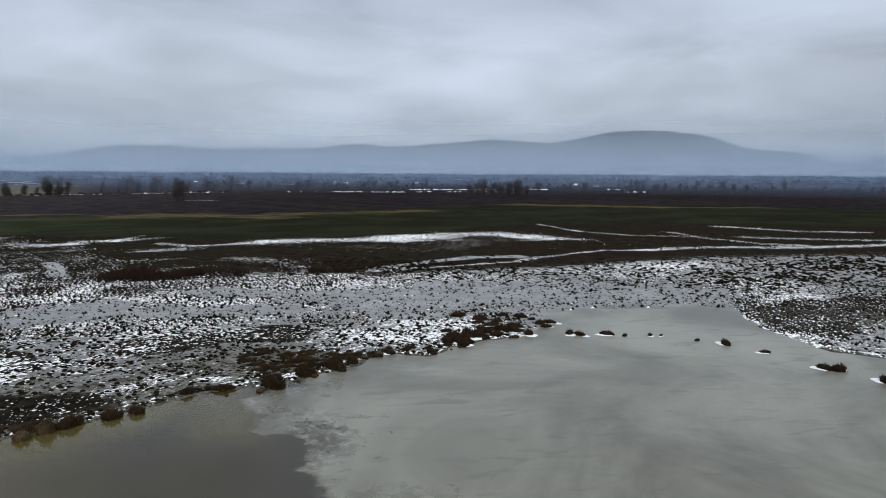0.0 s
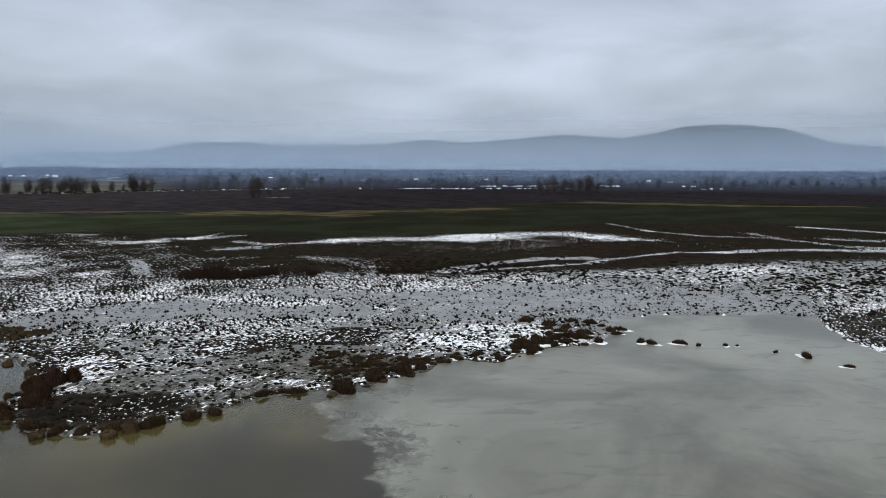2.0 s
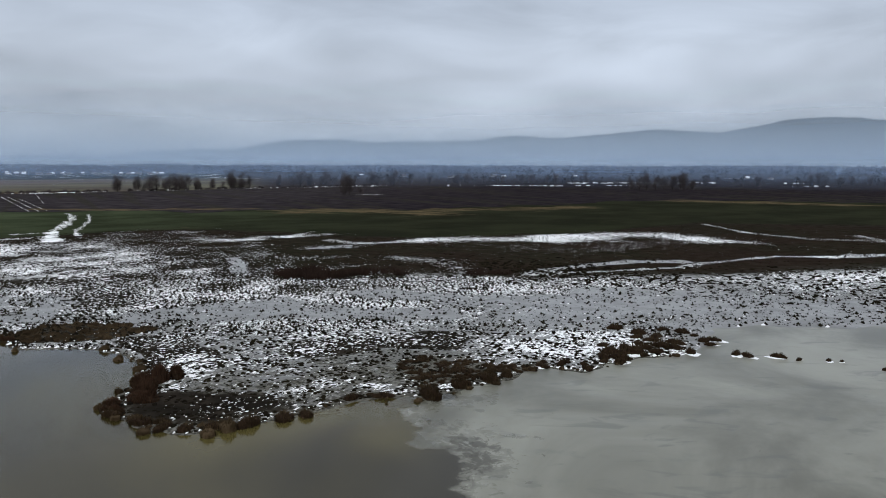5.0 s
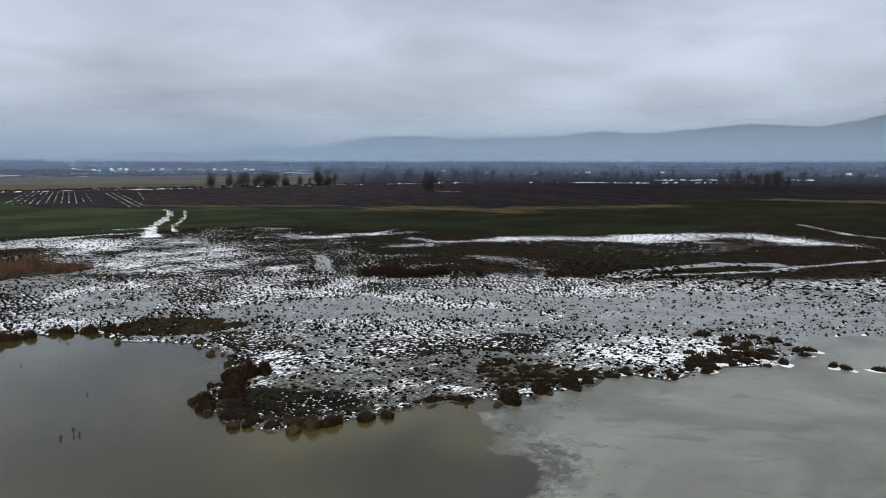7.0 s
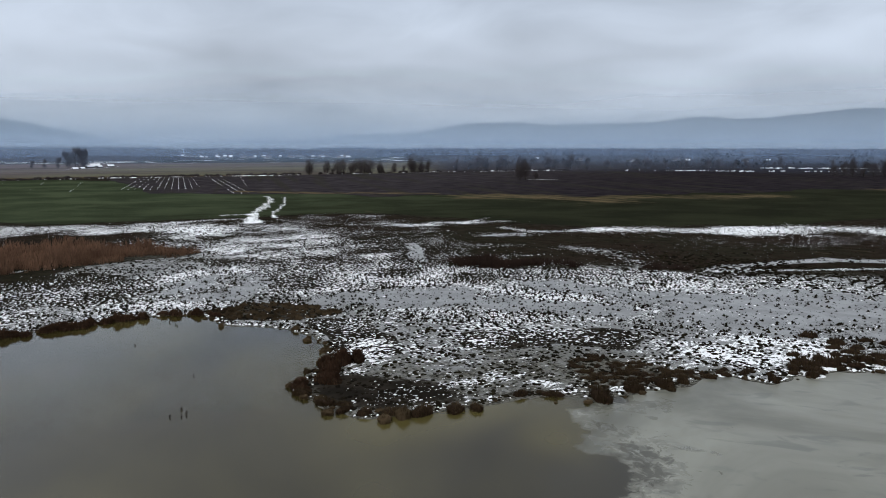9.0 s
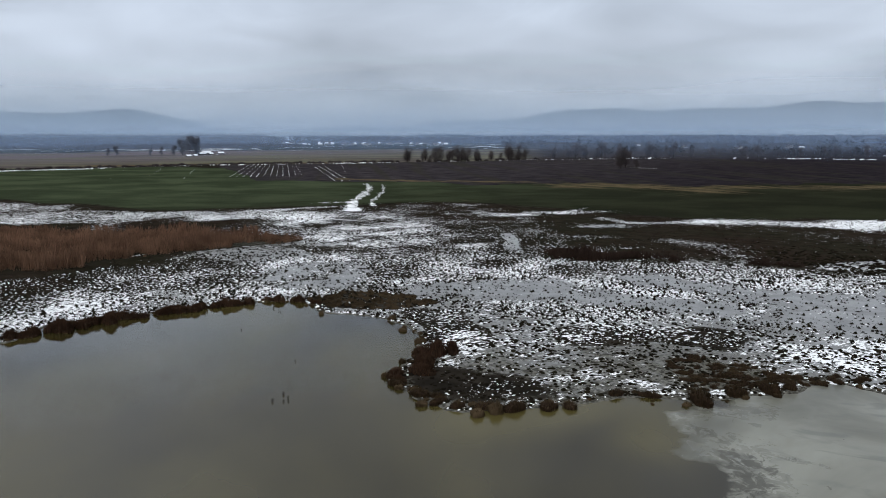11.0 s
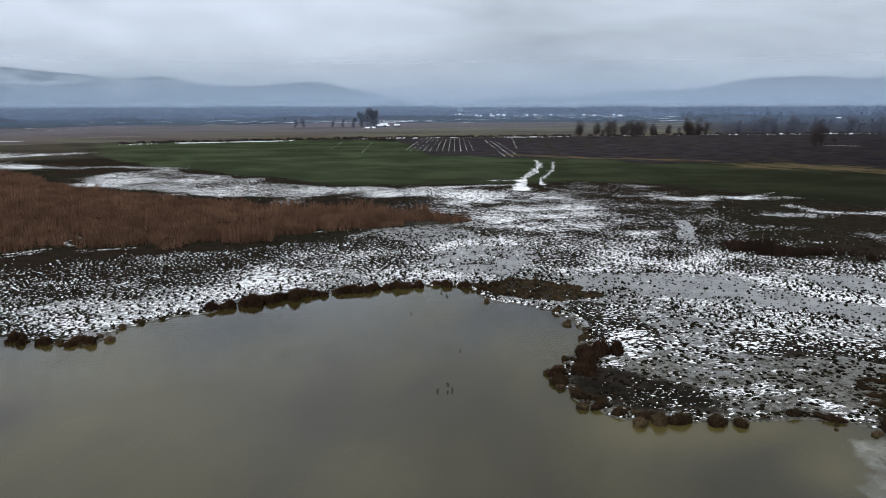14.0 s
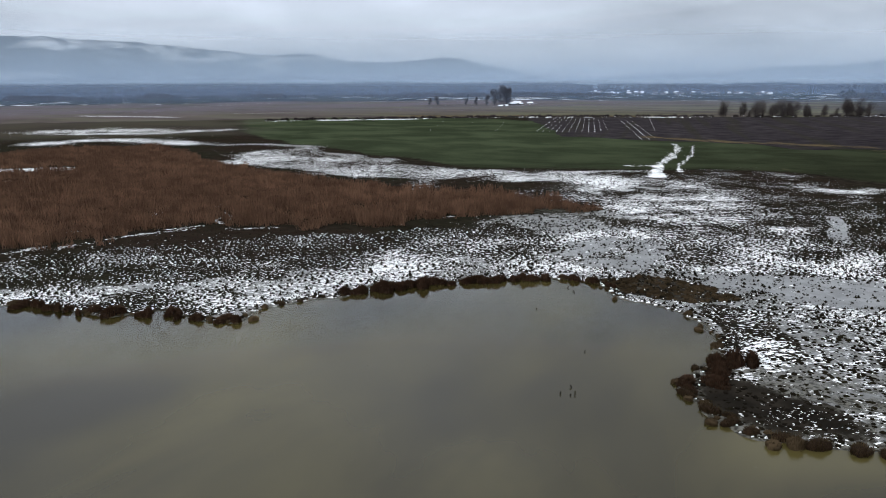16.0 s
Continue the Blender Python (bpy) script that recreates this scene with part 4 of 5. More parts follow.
def rim_mesh(name, seed):
    """A ragged collar of snow on the ice, lowest at its edge."""
    r = np.random.default_rng(seed)
    n, v, f = 15, [(0, 0, 0.05)], []
    for h, w in ((0.045, 0.50), (-0.02, 0.62)):
        for k in range(n):
            a = 2 * math.pi * k / n
            q = w * (0.82 + 0.3 * r.random() + 0.22 * math.cos(a - 3.9))
            v.append((q * math.cos(a), 0.9 * q * math.sin(a), h))
    for k in range(n):
        a, b = 1 + k, 1 + (k + 1) % n
        f += [(0, a, b), (a, a + n, b + n), (a, b + n, b)]
    return mesh_of(name, v, f, M_SNOW, True)


def clump_kinds():
    kinds = []
    for s in range(6):
        e = thing("sedge_clump", "shaggy brown sedge clump standing at the lake's edge", "sedge", "sedge clumps along the shore")
        part("root_mound", mound_mesh("root_mound", 200 + s, M_MAT), e, "matted brown roots and leaves")
        part("tuft", blade_mesh("tuft", 320, 210 + s, 0.011, M_SEDGE), e)
        kinds.append(e)
    for s in range(3):
        e = thing("sedge_islet", "brown sedge clump ringed with snow in the lake ice", "sedge", "sedge islets in the ice")
        part("root_mound", mound_mesh("root_mound", 230 + s, M_MAT), e, "matted brown roots and leaves")
        part("tuft", blade_mesh("tuft", 180, 240 + s, 0.015, M_SEDGE), e)
        part("snow_rim", rim_mesh("snow_rim", 250 + s), e, "white snow rim").location = (-0.12, -0.12, 0.03)
        kinds.append(e)
    for s in range(2):
        e = thing("reed_stand", "tall russet reed stand at the tip of the spit", "reed", "reed stands on the shore")
        part("root_mound", mound_mesh("root_mound", 260 + s, M_MAT), e, "matted brown roots and leaves")
        part("tuft", blade_mesh("tuft", 460, 270 + s, 0.013, M_RUSSET, 0.8), e)
        kinds.append(e)
    return kinds


CLUMP_PLACES, LOW_GROWTH = [], []
used_kinds = set()


def arrays(ob):
    """The points and triangles of a thing's parts together."""
    vs, fs, base = [], [], 0
    for part_ob in ob.children:
        me = part_ob.data
        v, f = np.empty(len(me.vertices) * 3), np.empty(len(me.loops), dtype=int)
        me.vertices.foreach_get("co", v)
        me.loops.foreach_get("vertex_index", f)
        vs.append(v.reshape(-1, 3))
        f = f.reshape(-1, 3)
        fs.append((f[:3 * (len(f) // 7)] if part_ob.name.startswith("tuft") else f) + base)
        base += len(me.vertices)
    return np.concatenate(vs), np.concatenate(fs)


def set_clump(kinds, i, x, y, w, h, joined=False):
    CLUMP_PLACES.append((x, y))
    if i < 6 and (joined or len(CLUMP_PLACES) > 330):
        LOW_GROWTH.append((x, y, 0.02, rng.uniform(0, 6.28), w, h, i))
        return
    m = pose(x, y, 0.02, 0, 0, rng.uniform(0, 360)) @ Matrix.Diagonal((w * rng.uniform(0.8, 1.5), w * rng.uniform(0.6, 1.0), h * rng.uniform(0.8, 1.15), 1))
    ob = kinds[i]
    if i in used_kinds:
        ob = copy_thing(ob, m)
    used_kinds.add(i)
    ob.matrix_basis = m


def free(x, y, d):
    return all((x - p) ** 2 + (y - q) ** 2 > d * d for p, q in CLUMP_PLACES)


def build_clumps():
    kinds = clump_kinds()
    # the large ones that stand out along the shore
    for x, y, w, h in ((-27.4, 58.9, 2.2, 1.0), (-29.8, 56.8, 2.0, 1.2), (-25.8, 60.0, 1.8, 0.9), (-16.1, 68.0, 2.8, 1.5), (-13.6, 71.6, 1.7, 1.3), (-11.1, 74.3, 2.0, 1.5),
                       (-9.6, 76.2, 1.5, 1.2), (-1.2, 81.0, 1.2, 0.8), (-42.9, 56.2, 2.0, 0.9), (-39.2, 55.0, 1.7, 0.9), (-36.6, 54.3, 1.5, 0.9), (-34.5, 54.4, 1.7, 0.8), (-37.4, 55.4, 1.3, 0.8),
                       (-32.2, 55.4, 1.5, 1.0), (-23.4, 65.4, 1.6, 1.0), (-20.6, 66.8, 1.7, 0.8)):
        set_clump(kinds, int(rng.integers(0, 6)), x, y, w, h)
    for x, y, w, h in ((-45.0, 66.4, 3.0, 1.9), (-44.2, 68.6, 2.6, 1.7), (-45.8, 64.8, 2.6, 1.8), (-44.4, 63.6, 2.6, 1.7), (-43.4, 61.6, 2.8, 1.6), (-42.6, 60.2, 2.4, 1.3), (-44.6, 58.2, 2.2, 0.9), (-43.2, 57.0, 1.8, 0.8)):
        set_clump(kinds, int(rng.integers(9, 11)), x, y, w, h)
    # islets round the point
    for x, y, w in ((2.5, 86.4, 2.0), (5, 94.3, 1.7), (6.6, 96.2, 1.9), (8.6, 103, 1.6), (8.9, 92.9, 2.1), (11, 102, 2.0), (10.9, 91.2, 1.6), (13.2, 97.5, 1.7), (1.2, 88.6, 2.0), (4.2, 89.6, 2.4),
                    (5.6, 92, 2.0), (-1.6, 82.6, 1.2), (-5.9, 81, 1.3), (-4.0, 82.5, 1.4), (3.2, 91.5, 2.0), (7.4, 98.6, 1.9), (9.6, 95.4, 2.0), (14.6, 98.6, 1.4), (13.8, 95.8, 1.2), (6.8, 90.2, 1.8), (0.6, 84.6, 1.1), (4.8, 97.6, 1.6), (12.4, 100.4, 1.3),
                    (0.6, 86.3, 1.6), (3.2, 89.2, 2.0), (2.5, 84.6, 1.7), (6.2, 92.5, 2.0), (5.2, 100.1, 2.0), (2.1, 102.2, 1.7), (0.6, 92.4, 1.6), (7.6, 93.2, 2.2), (-3.5, 83.2, 1.1)):
        if free(x, y, 0.8):
            set_clump(kinds, int(rng.integers(6, 9)), x, y, w * 1.08, w * rng.uniform(0.5, 0.7))
    # and out in the ice
    for x, y, w in ((16.2, 91.6, 1.6), (17.4, 91.0, 1.2), (20.9, 91.3, 1.3), (23, 90.6, 0.7), (26.3, 91, 0.8), (27.7, 91, 0.7), (31.4, 88.4, 0.7), (34.1, 86.4, 1.3), (37.1, 82.4, 0.9), (40.3, 75.4, 1.7), (41.6, 74.9, 1.8), (43.9, 70.6, 1.4)):
        set_clump(kinds, int(rng.integers(6, 9)), x, y, w * 1.05, w * rng.uniform(0.5, 0.75))
    # sedge beds on the shore
    for ring, count, h0 in ((SPIT_BED, 380, 0.62), (COVE_BED, 420, 0.7)):
        q = points(ring)
        for _ in range(count):
            x, y = rng.uniform(*q[:, 0][[q[:, 0].argmin(), q[:, 0].argmax()]]), rng.uniform(*q[:, 1][[q[:, 1].argmin(), q[:, 1].argmax()]])
            p = np.array([x]), np.array([y])
            jx, jy = 3.2 * (grain(*p, 2.6, 17) - 0.5), 3.2 * (grain(*p, 2.6, 18) - 0.5)
            if inside(p[0] + jx, p[1] + jy, ring)[0] and free(x, y, 0.5):
                set_clump(kinds, int(rng.integers(0, 6)), x, y, rng.uniform(0.6, 1.6), h0 * rng.uniform(0.4, 1.15), ring is COVE_BED)
    # and all along the water's edge
    for (ax, ay), (bx, by) in zip(LAKE[:38], LAKE[1:39]):
        n = max(1, int(math.hypot(bx - ax, by - ay) / 0.95))
        for k in range(n):
            u = (k + rng.uniform(0, 1)) / n
            x, y = ax + (bx - ax) * u + rng.normal(0, 0.5), ay + (by - ay) * u + rng.normal(0, 0.7)
            w = min(1.9, 0.8 * rng.lognormal(0, 0.5))
            bare = grain(np.array([x]), np.array([y]), 6, 19)[0]
            if bare > 0.30 and free(x, y, 0.35 + 0.35 * w):
                set_clump(kinds, int(rng.integers(0, 6)), x, y, w, w * rng.uniform(0.4, 0.75), x < -60 or w < 0.55)
    # taller growth on the west shore
    for run, count, wide, high in (([(-93, 44), (-91.5, 50), (-90.5, 56)], 34, 1.6, 1.45), ([(-90, 58), (-86, 68), (-81, 75.5)], 34, 1.5, 1.2), ([(-102.5, 12.5), (-98, 18.5), (-89.5, 26.5)], 26, 1.3, 1.05), ([(-113, 4), (-104, 11)], 16, 1.4, 1.3), ([(-83, 75.6), (-76, 78.6), (-70, 78)], 16, 1.2, 1.0)):
        for _ in range(count):
            k = int(rng.integers(0, len(run) - 1))
            u = rng.random()
            x, y = run[k][0] + (run[k + 1][0] - run[k][0]) * u + rng.normal(0, 0.55), run[k][1] + (run[k + 1][1] - run[k][1]) * u + rng.normal(0, 0.55)
            if free(x, y, 0.55):
                set_clump(kinds, int(rng.integers(9, 11)), x, y, wide * rng.uniform(0.7, 1.5), high * rng.uniform(0.6, 1.2))
    for x, y, w, h in ((-91.2, 52.4, 3.2, 1.8), (-92.6, 49.2, 3.0, 1.9), (-90.2, 55.2, 2.6, 1.7), (-93.2, 46.4, 2.0, 1.2), (-90.0, 59.4, 2.4, 1.4), (-88.6, 62.8, 2.0, 1.2), (-92.6, 42.4, 2.0, 1.1),
                       (-87.0, 66.2, 2.2, 1.1), (-89.4, 28.6, 3.0, 1.3), (-91.8, 26.0, 2.4, 1.2), (-101.6, 13.6, 2.8, 1.7), (-104.2, 11.8, 2.2, 1.4), (-85.2, 70.4, 2.0, 1.0)):
        if free(x, y, 0.9):
            set_clump(kinds, int(rng.integers(9, 11)), x, y, w, h)
    build_low_growth(kinds)


def build_stubs():
    """Broken reed stalks that stand in the open water of the cove."""
    first, kinds = set(), []
    for seed in range(3):
        r = random.Random(700 + seed)
        e = thing("reed_stalk", "dark broken reed stalk standing bent in still water", "reed", "broken stalks in the cove")
        top = Vector((0.05 * r.uniform(-1, 1), 0.05, 0.27 + 0.06 * r.random()))
        over = top + Vector((r.choice((-0.2, 0.2)), 0.03, -0.07))
        bm = bmesh.new()
        tube(bm, [Vector((0, 0, -0.3)), Vector((0.01, 0, 0.1)), top, top.lerp(over, 0.5) + Vector((0, 0, 0.03)), over], [0.075, 0.075, 0.065, 0.055, 0.02], 6)
        part("stem", bm_mesh("stem", bm, M_TUSSOCK), e)
        for k in range(3):
            a = 2.1 * k + r.random()
            b, t = Vector((0.02 * math.cos(a), 0.02 * math.sin(a), 0.08)), Vector((0.15 * math.cos(a), 0.15 * math.sin(a), 0.17 + 0.08 * r.random()))
            side = Vector((-math.sin(a), math.cos(a), 0)) * 0.03
            part("leaf", mesh_of("leaf", [tuple(b - side), tuple(b + side), tuple(b.lerp(t, 0.6) + side + Vector((0, 0, 0.05))), tuple(t)], [(0, 1, 2), (0, 2, 3)], M_TUSSOCK), e)
        kinds.append(e)
    for n, (x, y, k) in enumerate(((-50.4, 48.0, 1.0), (-49.3, 47.5, 0.9), (-49.9, 46.1, 1.0), (-48.7, 46.9, 0.8), (-49.0, 46.6, 0.8), (-57.0, 56.2, 0.9), (-77.7, 72.6, 1.4), (-75.8, 71.9, 1.0), (-75.2, 71.6, 0.9), (-72.3, 62.0, 1.0))):
        m = pose(x, y, 0, 0, 0, rng.uniform(0, 360)) @ Matrix.Scale(0.72 * k, 4)
        ob = kinds[n % 3]
        if n % 3 in first:
            ob = copy_thing(ob, m)
        first.add(n % 3)
        ob.matrix_basis = m


def build_low_growth(kinds):
    p = np.array(LOW_GROWTH)
    tagged(new("shore_sedge", scatter("shore_sedge", [arrays(k) for k in kinds[:6]], p, M_SEDGE)), "low brown sedge crowded along the shore and in the cove", "sedge", kind="stuff")


def stems_in(ring, spacing, height, template_count, gaps=(), edge=0.0):
    """Places for tufts of stems over a bed."""
    q = points(ring)
    lo, hi = q.min(0), q.max(0)
    n = int((hi[0] - lo[0]) * (hi[1] - lo[1]) / spacing ** 2)
    x, y = rng.uniform(lo[0], hi[0], n), rng.uniform(lo[1], hi[1], n)
    jx, jy = 9 * (grain(x, y, 8, 51) - 0.5) + 4 * (grain(x, y, 2.5, 56) - 0.5), 9 * (grain(x, y, 8, 52) - 0.5) + 4 * (grain(x, y, 2.5, 57) - 0.5)
    keep = inside(x + jx, y + jy, ring)
    for pts, w in gaps:
        keep &= line_distance(x, y, pts) > w * (0.6 + 0.9 * grain(x, y, 4, 53))
    keep &= polar(x, y)[0] < 93
    x, y = x[keep], y[keep]
    tall = height * (0.42 + 0.66 * grain(x, y, 11, 54) + 0.62 * (grain(x, y, 4, 55) - 0.5)) * rng.uniform(0.8, 1.15, len(x))
    return lay(x, y, 0.0, rng.uniform(0.8, 1.3, len(x)), tall, template_count)


def reed_tuft(seed, stems=8):
    r = np.random.default_rng(seed)
    v, f = [], []
    for _ in range(stems):
        a, q = 6.28 * r.random(), 0.5 * math.sqrt(r.random())
        x, y, b = q * math.cos(a), q * math.sin(a), 6.28 * r.random()
        w, h = 0.022 + 0.03 * r.random(), 0.4 + 0.6 * r.random()
        c, s = math.cos(b) * w, math.sin(b) * w
        dx, dy = 0.7 * (r.random() - 0.4), 0.7 * (r.random() - 0.5)
        i = len(v)
        v += [(x - 0.5 * c, y - 0.5 * s, 0), (x + 0.5 * c, y + 0.5 * s, 0), (x + dx + 1.3 * c, y + dy + 1.3 * s, 0.8 * h), (x + 1.6 * dx, y + 1.6 * dy, h)]
        f += [(i, i + 1, i + 2), (i, i + 2, i + 3)]
    return np.array(v), np.array(f)


def build_reeds():
    kinds = [reed_tuft(300 + s) for s in range(8)]
    p = stems_in(REEDBED, 0.80, 3.2, 8, REED_GAPS)
    tagged(new("reed_bed", scatter("reed_bed", kinds, p, M_REED)), "wide bed of tall russet dead reeds behind the cove", "reeds", kind="stuff")
    for ring, h in zip(DARK_BEDS, (1.9, 2.5)):
        tagged(new("sedge_bed", scatter("sedge_bed", kinds, stems_in(ring, 0.5, h, 8), M_DARKREED)), "low bed of dark dead sedge in the marsh", "sedge", kind="stuff")
    # low dead sedge over the back of the marsh
    x, y = sow(26000, 135, 330)
    c = cover(x, y)
    keep = (rng.random(len(x)) < c["back"] * (0.15 + 0.5 * grain(x, y, 20, 61)) * (1 - np.clip(c["snow"] * 1.6, 0, 1))) & ~c["reed"]
    x, y = x[keep], y[keep]
    q = lay(x, y, 0.05, rng.uniform(0.8, 1.6, len(x)), rng.uniform(0.25, 0.7, len(x)), 8)
    tagged(new("marsh_sedge", scatter("marsh_sedge", kinds, q, M_DARKREED)), "thin low dead sedge across the back of the marsh", "sedge", kind="stuff")


build_tussocks()
build_clumps()
build_stubs()
build_reeds()

# ---- trees, woods, hedge and houses ----
def tree_kind(seed, high, slim, label, twigs=2300):
    """A bare winter tree: tapered trunk, limbs, and a crown of fine twigs."""
    r = random.Random(seed)
    e = thing("bare_tree", label, "tree", "trees across the plain")
    bm = bmesh.new()
    path = [Vector((0.25 * high * 0.1 * (r.random() - 0.5) * k, 0.25 * high * 0.1 * (r.random() - 0.5) * k, high * 0.8 * k / 5 - 0.3 * (k == 0))) for k in range(6)]
    tube(bm, path, [0.019 * high * (1 - 0.16 * k) for k in range(6)], 7)
    part("trunk", bm_mesh("trunk", bm, M_BARK), e)
    for n in range(9):
        k = 0.22 + 0.72 * n / 9
        a, base = n * 2.4 + r.random(), path[0].lerp(path[-1], k)
        out = high * slim * (0.24 + 0.14 * r.random()) * (1.15 - 0.6 * k)
        bm = bmesh.new()
        limb = [base, base + Vector((math.cos(a) * out * 0.5, math.sin(a) * out * 0.5, high * 0.07)), base + Vector((math.cos(a) * out, math.sin(a) * out, high * (0.17 + 0.06 * r.random())))]
        tube(bm, limb, [0.013 * high * (1.2 - k), 0.009 * high * (1.2 - k), 0.003 * high], 5)
        part("limb", bm_mesh("limb", bm, M_BARK), e)
    v, f = [], []
    wide, mid, tall = high * slim * 0.36, high * 0.52, high * 0.46
    lobes = [(r.uniform(-0.5, 0.5), r.uniform(-0.5, 0.5), r.uniform(-0.75, 0.6), r.uniform(0.4, 0.62)) for _ in range(10)]
    for _ in range(twigs):
        lx, ly, lz, lr = r.choice(lobes)
        d = Vector((r.gauss(0, 1), r.gauss(0, 1), r.gauss(0, 1))).normalized() * (lr * r.random() ** 0.4)
        p = Vector(((lx + d.x) * wide, (ly + d.y) * wide, mid + (lz + d.z) * tall))
        q = p + (d + Vector((0, 0, 0.5))).normalized() * high * (0.05 + 0.07 * r.random())
        s = Vector((r.random() - 0.5, r.random() - 0.5, r.random() - 0.5)) * high * 0.0075
        i = len(v)
        v += [tuple(p - s), tuple(p + s), tuple(q)]
        f.append((i, i + 1, i + 2))
    part("crown", mesh_of("crown", v, f, M_TWIG), e, "fine bare twigs")
    return e


def plant(kinds, x, y, i, scale, first):
    m = pose(x, y, 0.4, 0, 0, rng.uniform(0, 360)) @ Matrix.Scale(scale, 4)
    ob = kinds[i]
    if i in first:
        ob = copy_thing(ob, m)
    first.add(i)
    ob.matrix_basis = m


def build_trees():
    kinds = [tree_kind(401 + s, 14.0, slim, label) for s, (slim, label) in enumerate((
        (1.0, "bare grey-brown tree at the edge of the ploughland"), (0.8, "slender bare tree in a field row"), (1.15, "broad bare tree with a dense twiggy crown"), (0.9, "bare field tree with an uneven crown")))]
    tall = tree_kind(420, 24.0, 0.72, "tall dark columnar tree beside the farm", 2600)
    first = set()
    row = ((-386, 526, 1.05), (-378, 542, 0.9), (-369, 544, 1.1), (-365, 548, 1.0), (-357, 562, 1.12), (-351, 560, 1.0), (-348, 566, 1.1), (-346, 578, 0.8), (-341, 597, 0.75), (-333, 614, 1.15), (-330, 610, 1.0),
           (-325, 620, 1.1), (-318, 622, 0.95), (-305, 656, 0.9), (-292, 677, 1.3), (-286, 684, 1.0), (-268, 685, 1.35), (-256, 700, 1.1), (-183, 505, 1.15), (-180.5, 508, 1.05), (-236, 733, 1.2), (-214, 740, 1.2),
           (24, 658, 0.8), (31, 660, 0.95), (37, 664, 1.05), (45, 668, 0.95), (52, 667, 1.05), (60, 676, 0.95), (66, 672, 1.2), (70, 680, 1.15), (78, 688, 0.8))
    for k, (x, y, s) in enumerate(row):
        plant(kinds, x, y, k % 4, s, first)
    for k in range(34):  # lesser trees that fill the row
        x, y, s = row[k % 22]
        plant(kinds, x + rng.normal(0, 7), y + rng.normal(0, 7), int(rng.integers(0, 4)), s * rng.uniform(0.45, 0.85), first)
    for k in range(46):  # the row goes on along the far edge of the ploughland
        u = k / 45
        x = -205 + 640 * u + rng.normal(0, 9)
        y = 760 + 150 * u + 40 * math.sin(u * 9) + rng.normal(0, 14)
        plant(kinds, x, y, int(rng.integers(0, 4)), rng.uniform(0.55, 1.15), first)
    first = set()
    for x, y, s in ((-730, 560, 1.05), (-724, 564, 0.95), (-734, 553, 0.85), (-727, 568, 0.9), (-740, 546, 0.55), (-752, 538, 0.45), (-790, 505, 0.5), (-796, 498, 0.42), (-762, 530, 0.4)):
        plant([tall], x, y, 0, s, first)


def wood_tree(seed, twigs=26):
    """A far bare tree, unit height: a thin trunk and a loose crown."""
    r = np.random.default_rng(seed)
    v = [(-0.02, -0.012, 0), (0.02, -0.012, 0), (0, 0.022, 0), (0, 0, 0.8)]
    f = [(0, 1, 3), (1, 2, 3), (2, 0, 3)]
    for _ in range(twigs):
        a, h = 6.28 * r.random(), 0.25 + 0.75 * r.random() ** 0.8
        q = 0.27 * math.sin(math.pi * min(1, (h - 0.12) / 0.95)) * math.sqrt(r.random())
        p = np.array((q * math.cos(a), q * math.sin(a), h * 0.92))
        t = p + (r.random(3) - 0.5) * (0.16, 0.16, 0.05) + (0, 0, 0.10)
        s = (r.random(3) - 0.5) * (0.14, 0.14, 0.07)
        i = len(v)
        v += [tuple(p - s), tuple(p + s), tuple(t)]
        f.append((i, i + 1, i + 2))
    return np.array(v), np.array(f)


def build_woods():
    kinds = [wood_tree(500 + s) for s in range(8)]
    for count, lo, hi, a0, a1, h0, h1, label in (
            (420, 830, 1000, -44, 22, 6, 11, "scattered bare scrub beyond the ploughland"),
            (520, 1020, 1250, -44, 26, 6, 12, "bare thickets across the far fields"),
            (1000, 1280, 1560, -46, 29, 9, 15, "bare woodland strips on the plain"),
            (1200, 1650, 1900, -46, 31, 14, 22, "grey bare woodland in the mist"),
            (3200, 2150, 2550, -60, 62, 16, 25, "far bare woodland along the foot of the hills"),
            (150, 2080, 2200, 31.4, 35.4, 21, 26, "even-topped plantation beside the village"),
            (900, 1250, 2300, 44, 100, 4, 9, "low dark woodland under the western hills")):
        r = np.sqrt(rng.uniform(lo * lo, hi * hi, count))
        a = np.radians(rng.uniform(a0, a1, count))
        x, y = -r * np.sin(a), r * np.cos(a)
        keep = rng.random(count) < 0.25 + 1.1 * grain(x, y, 120, 71) * (0.5 + grain(x, y, 420, 72)) + (h0 == 21)
        keep &= (lo > 1260) | (np.degrees(a) > 2) | (rng.random(count) < 0.3)
        x, y = x[keep], y[keep]
        h = rng.uniform(h0, h1, len(x))
        p = lay(x, y, 0.2, h * rng.uniform(1.0, 1.5, len(x)), h, 8)
        tagged(new("far_woods", scatter("far_woods", kinds, p, M_WOOD)), label, "woods", kind="stuff")


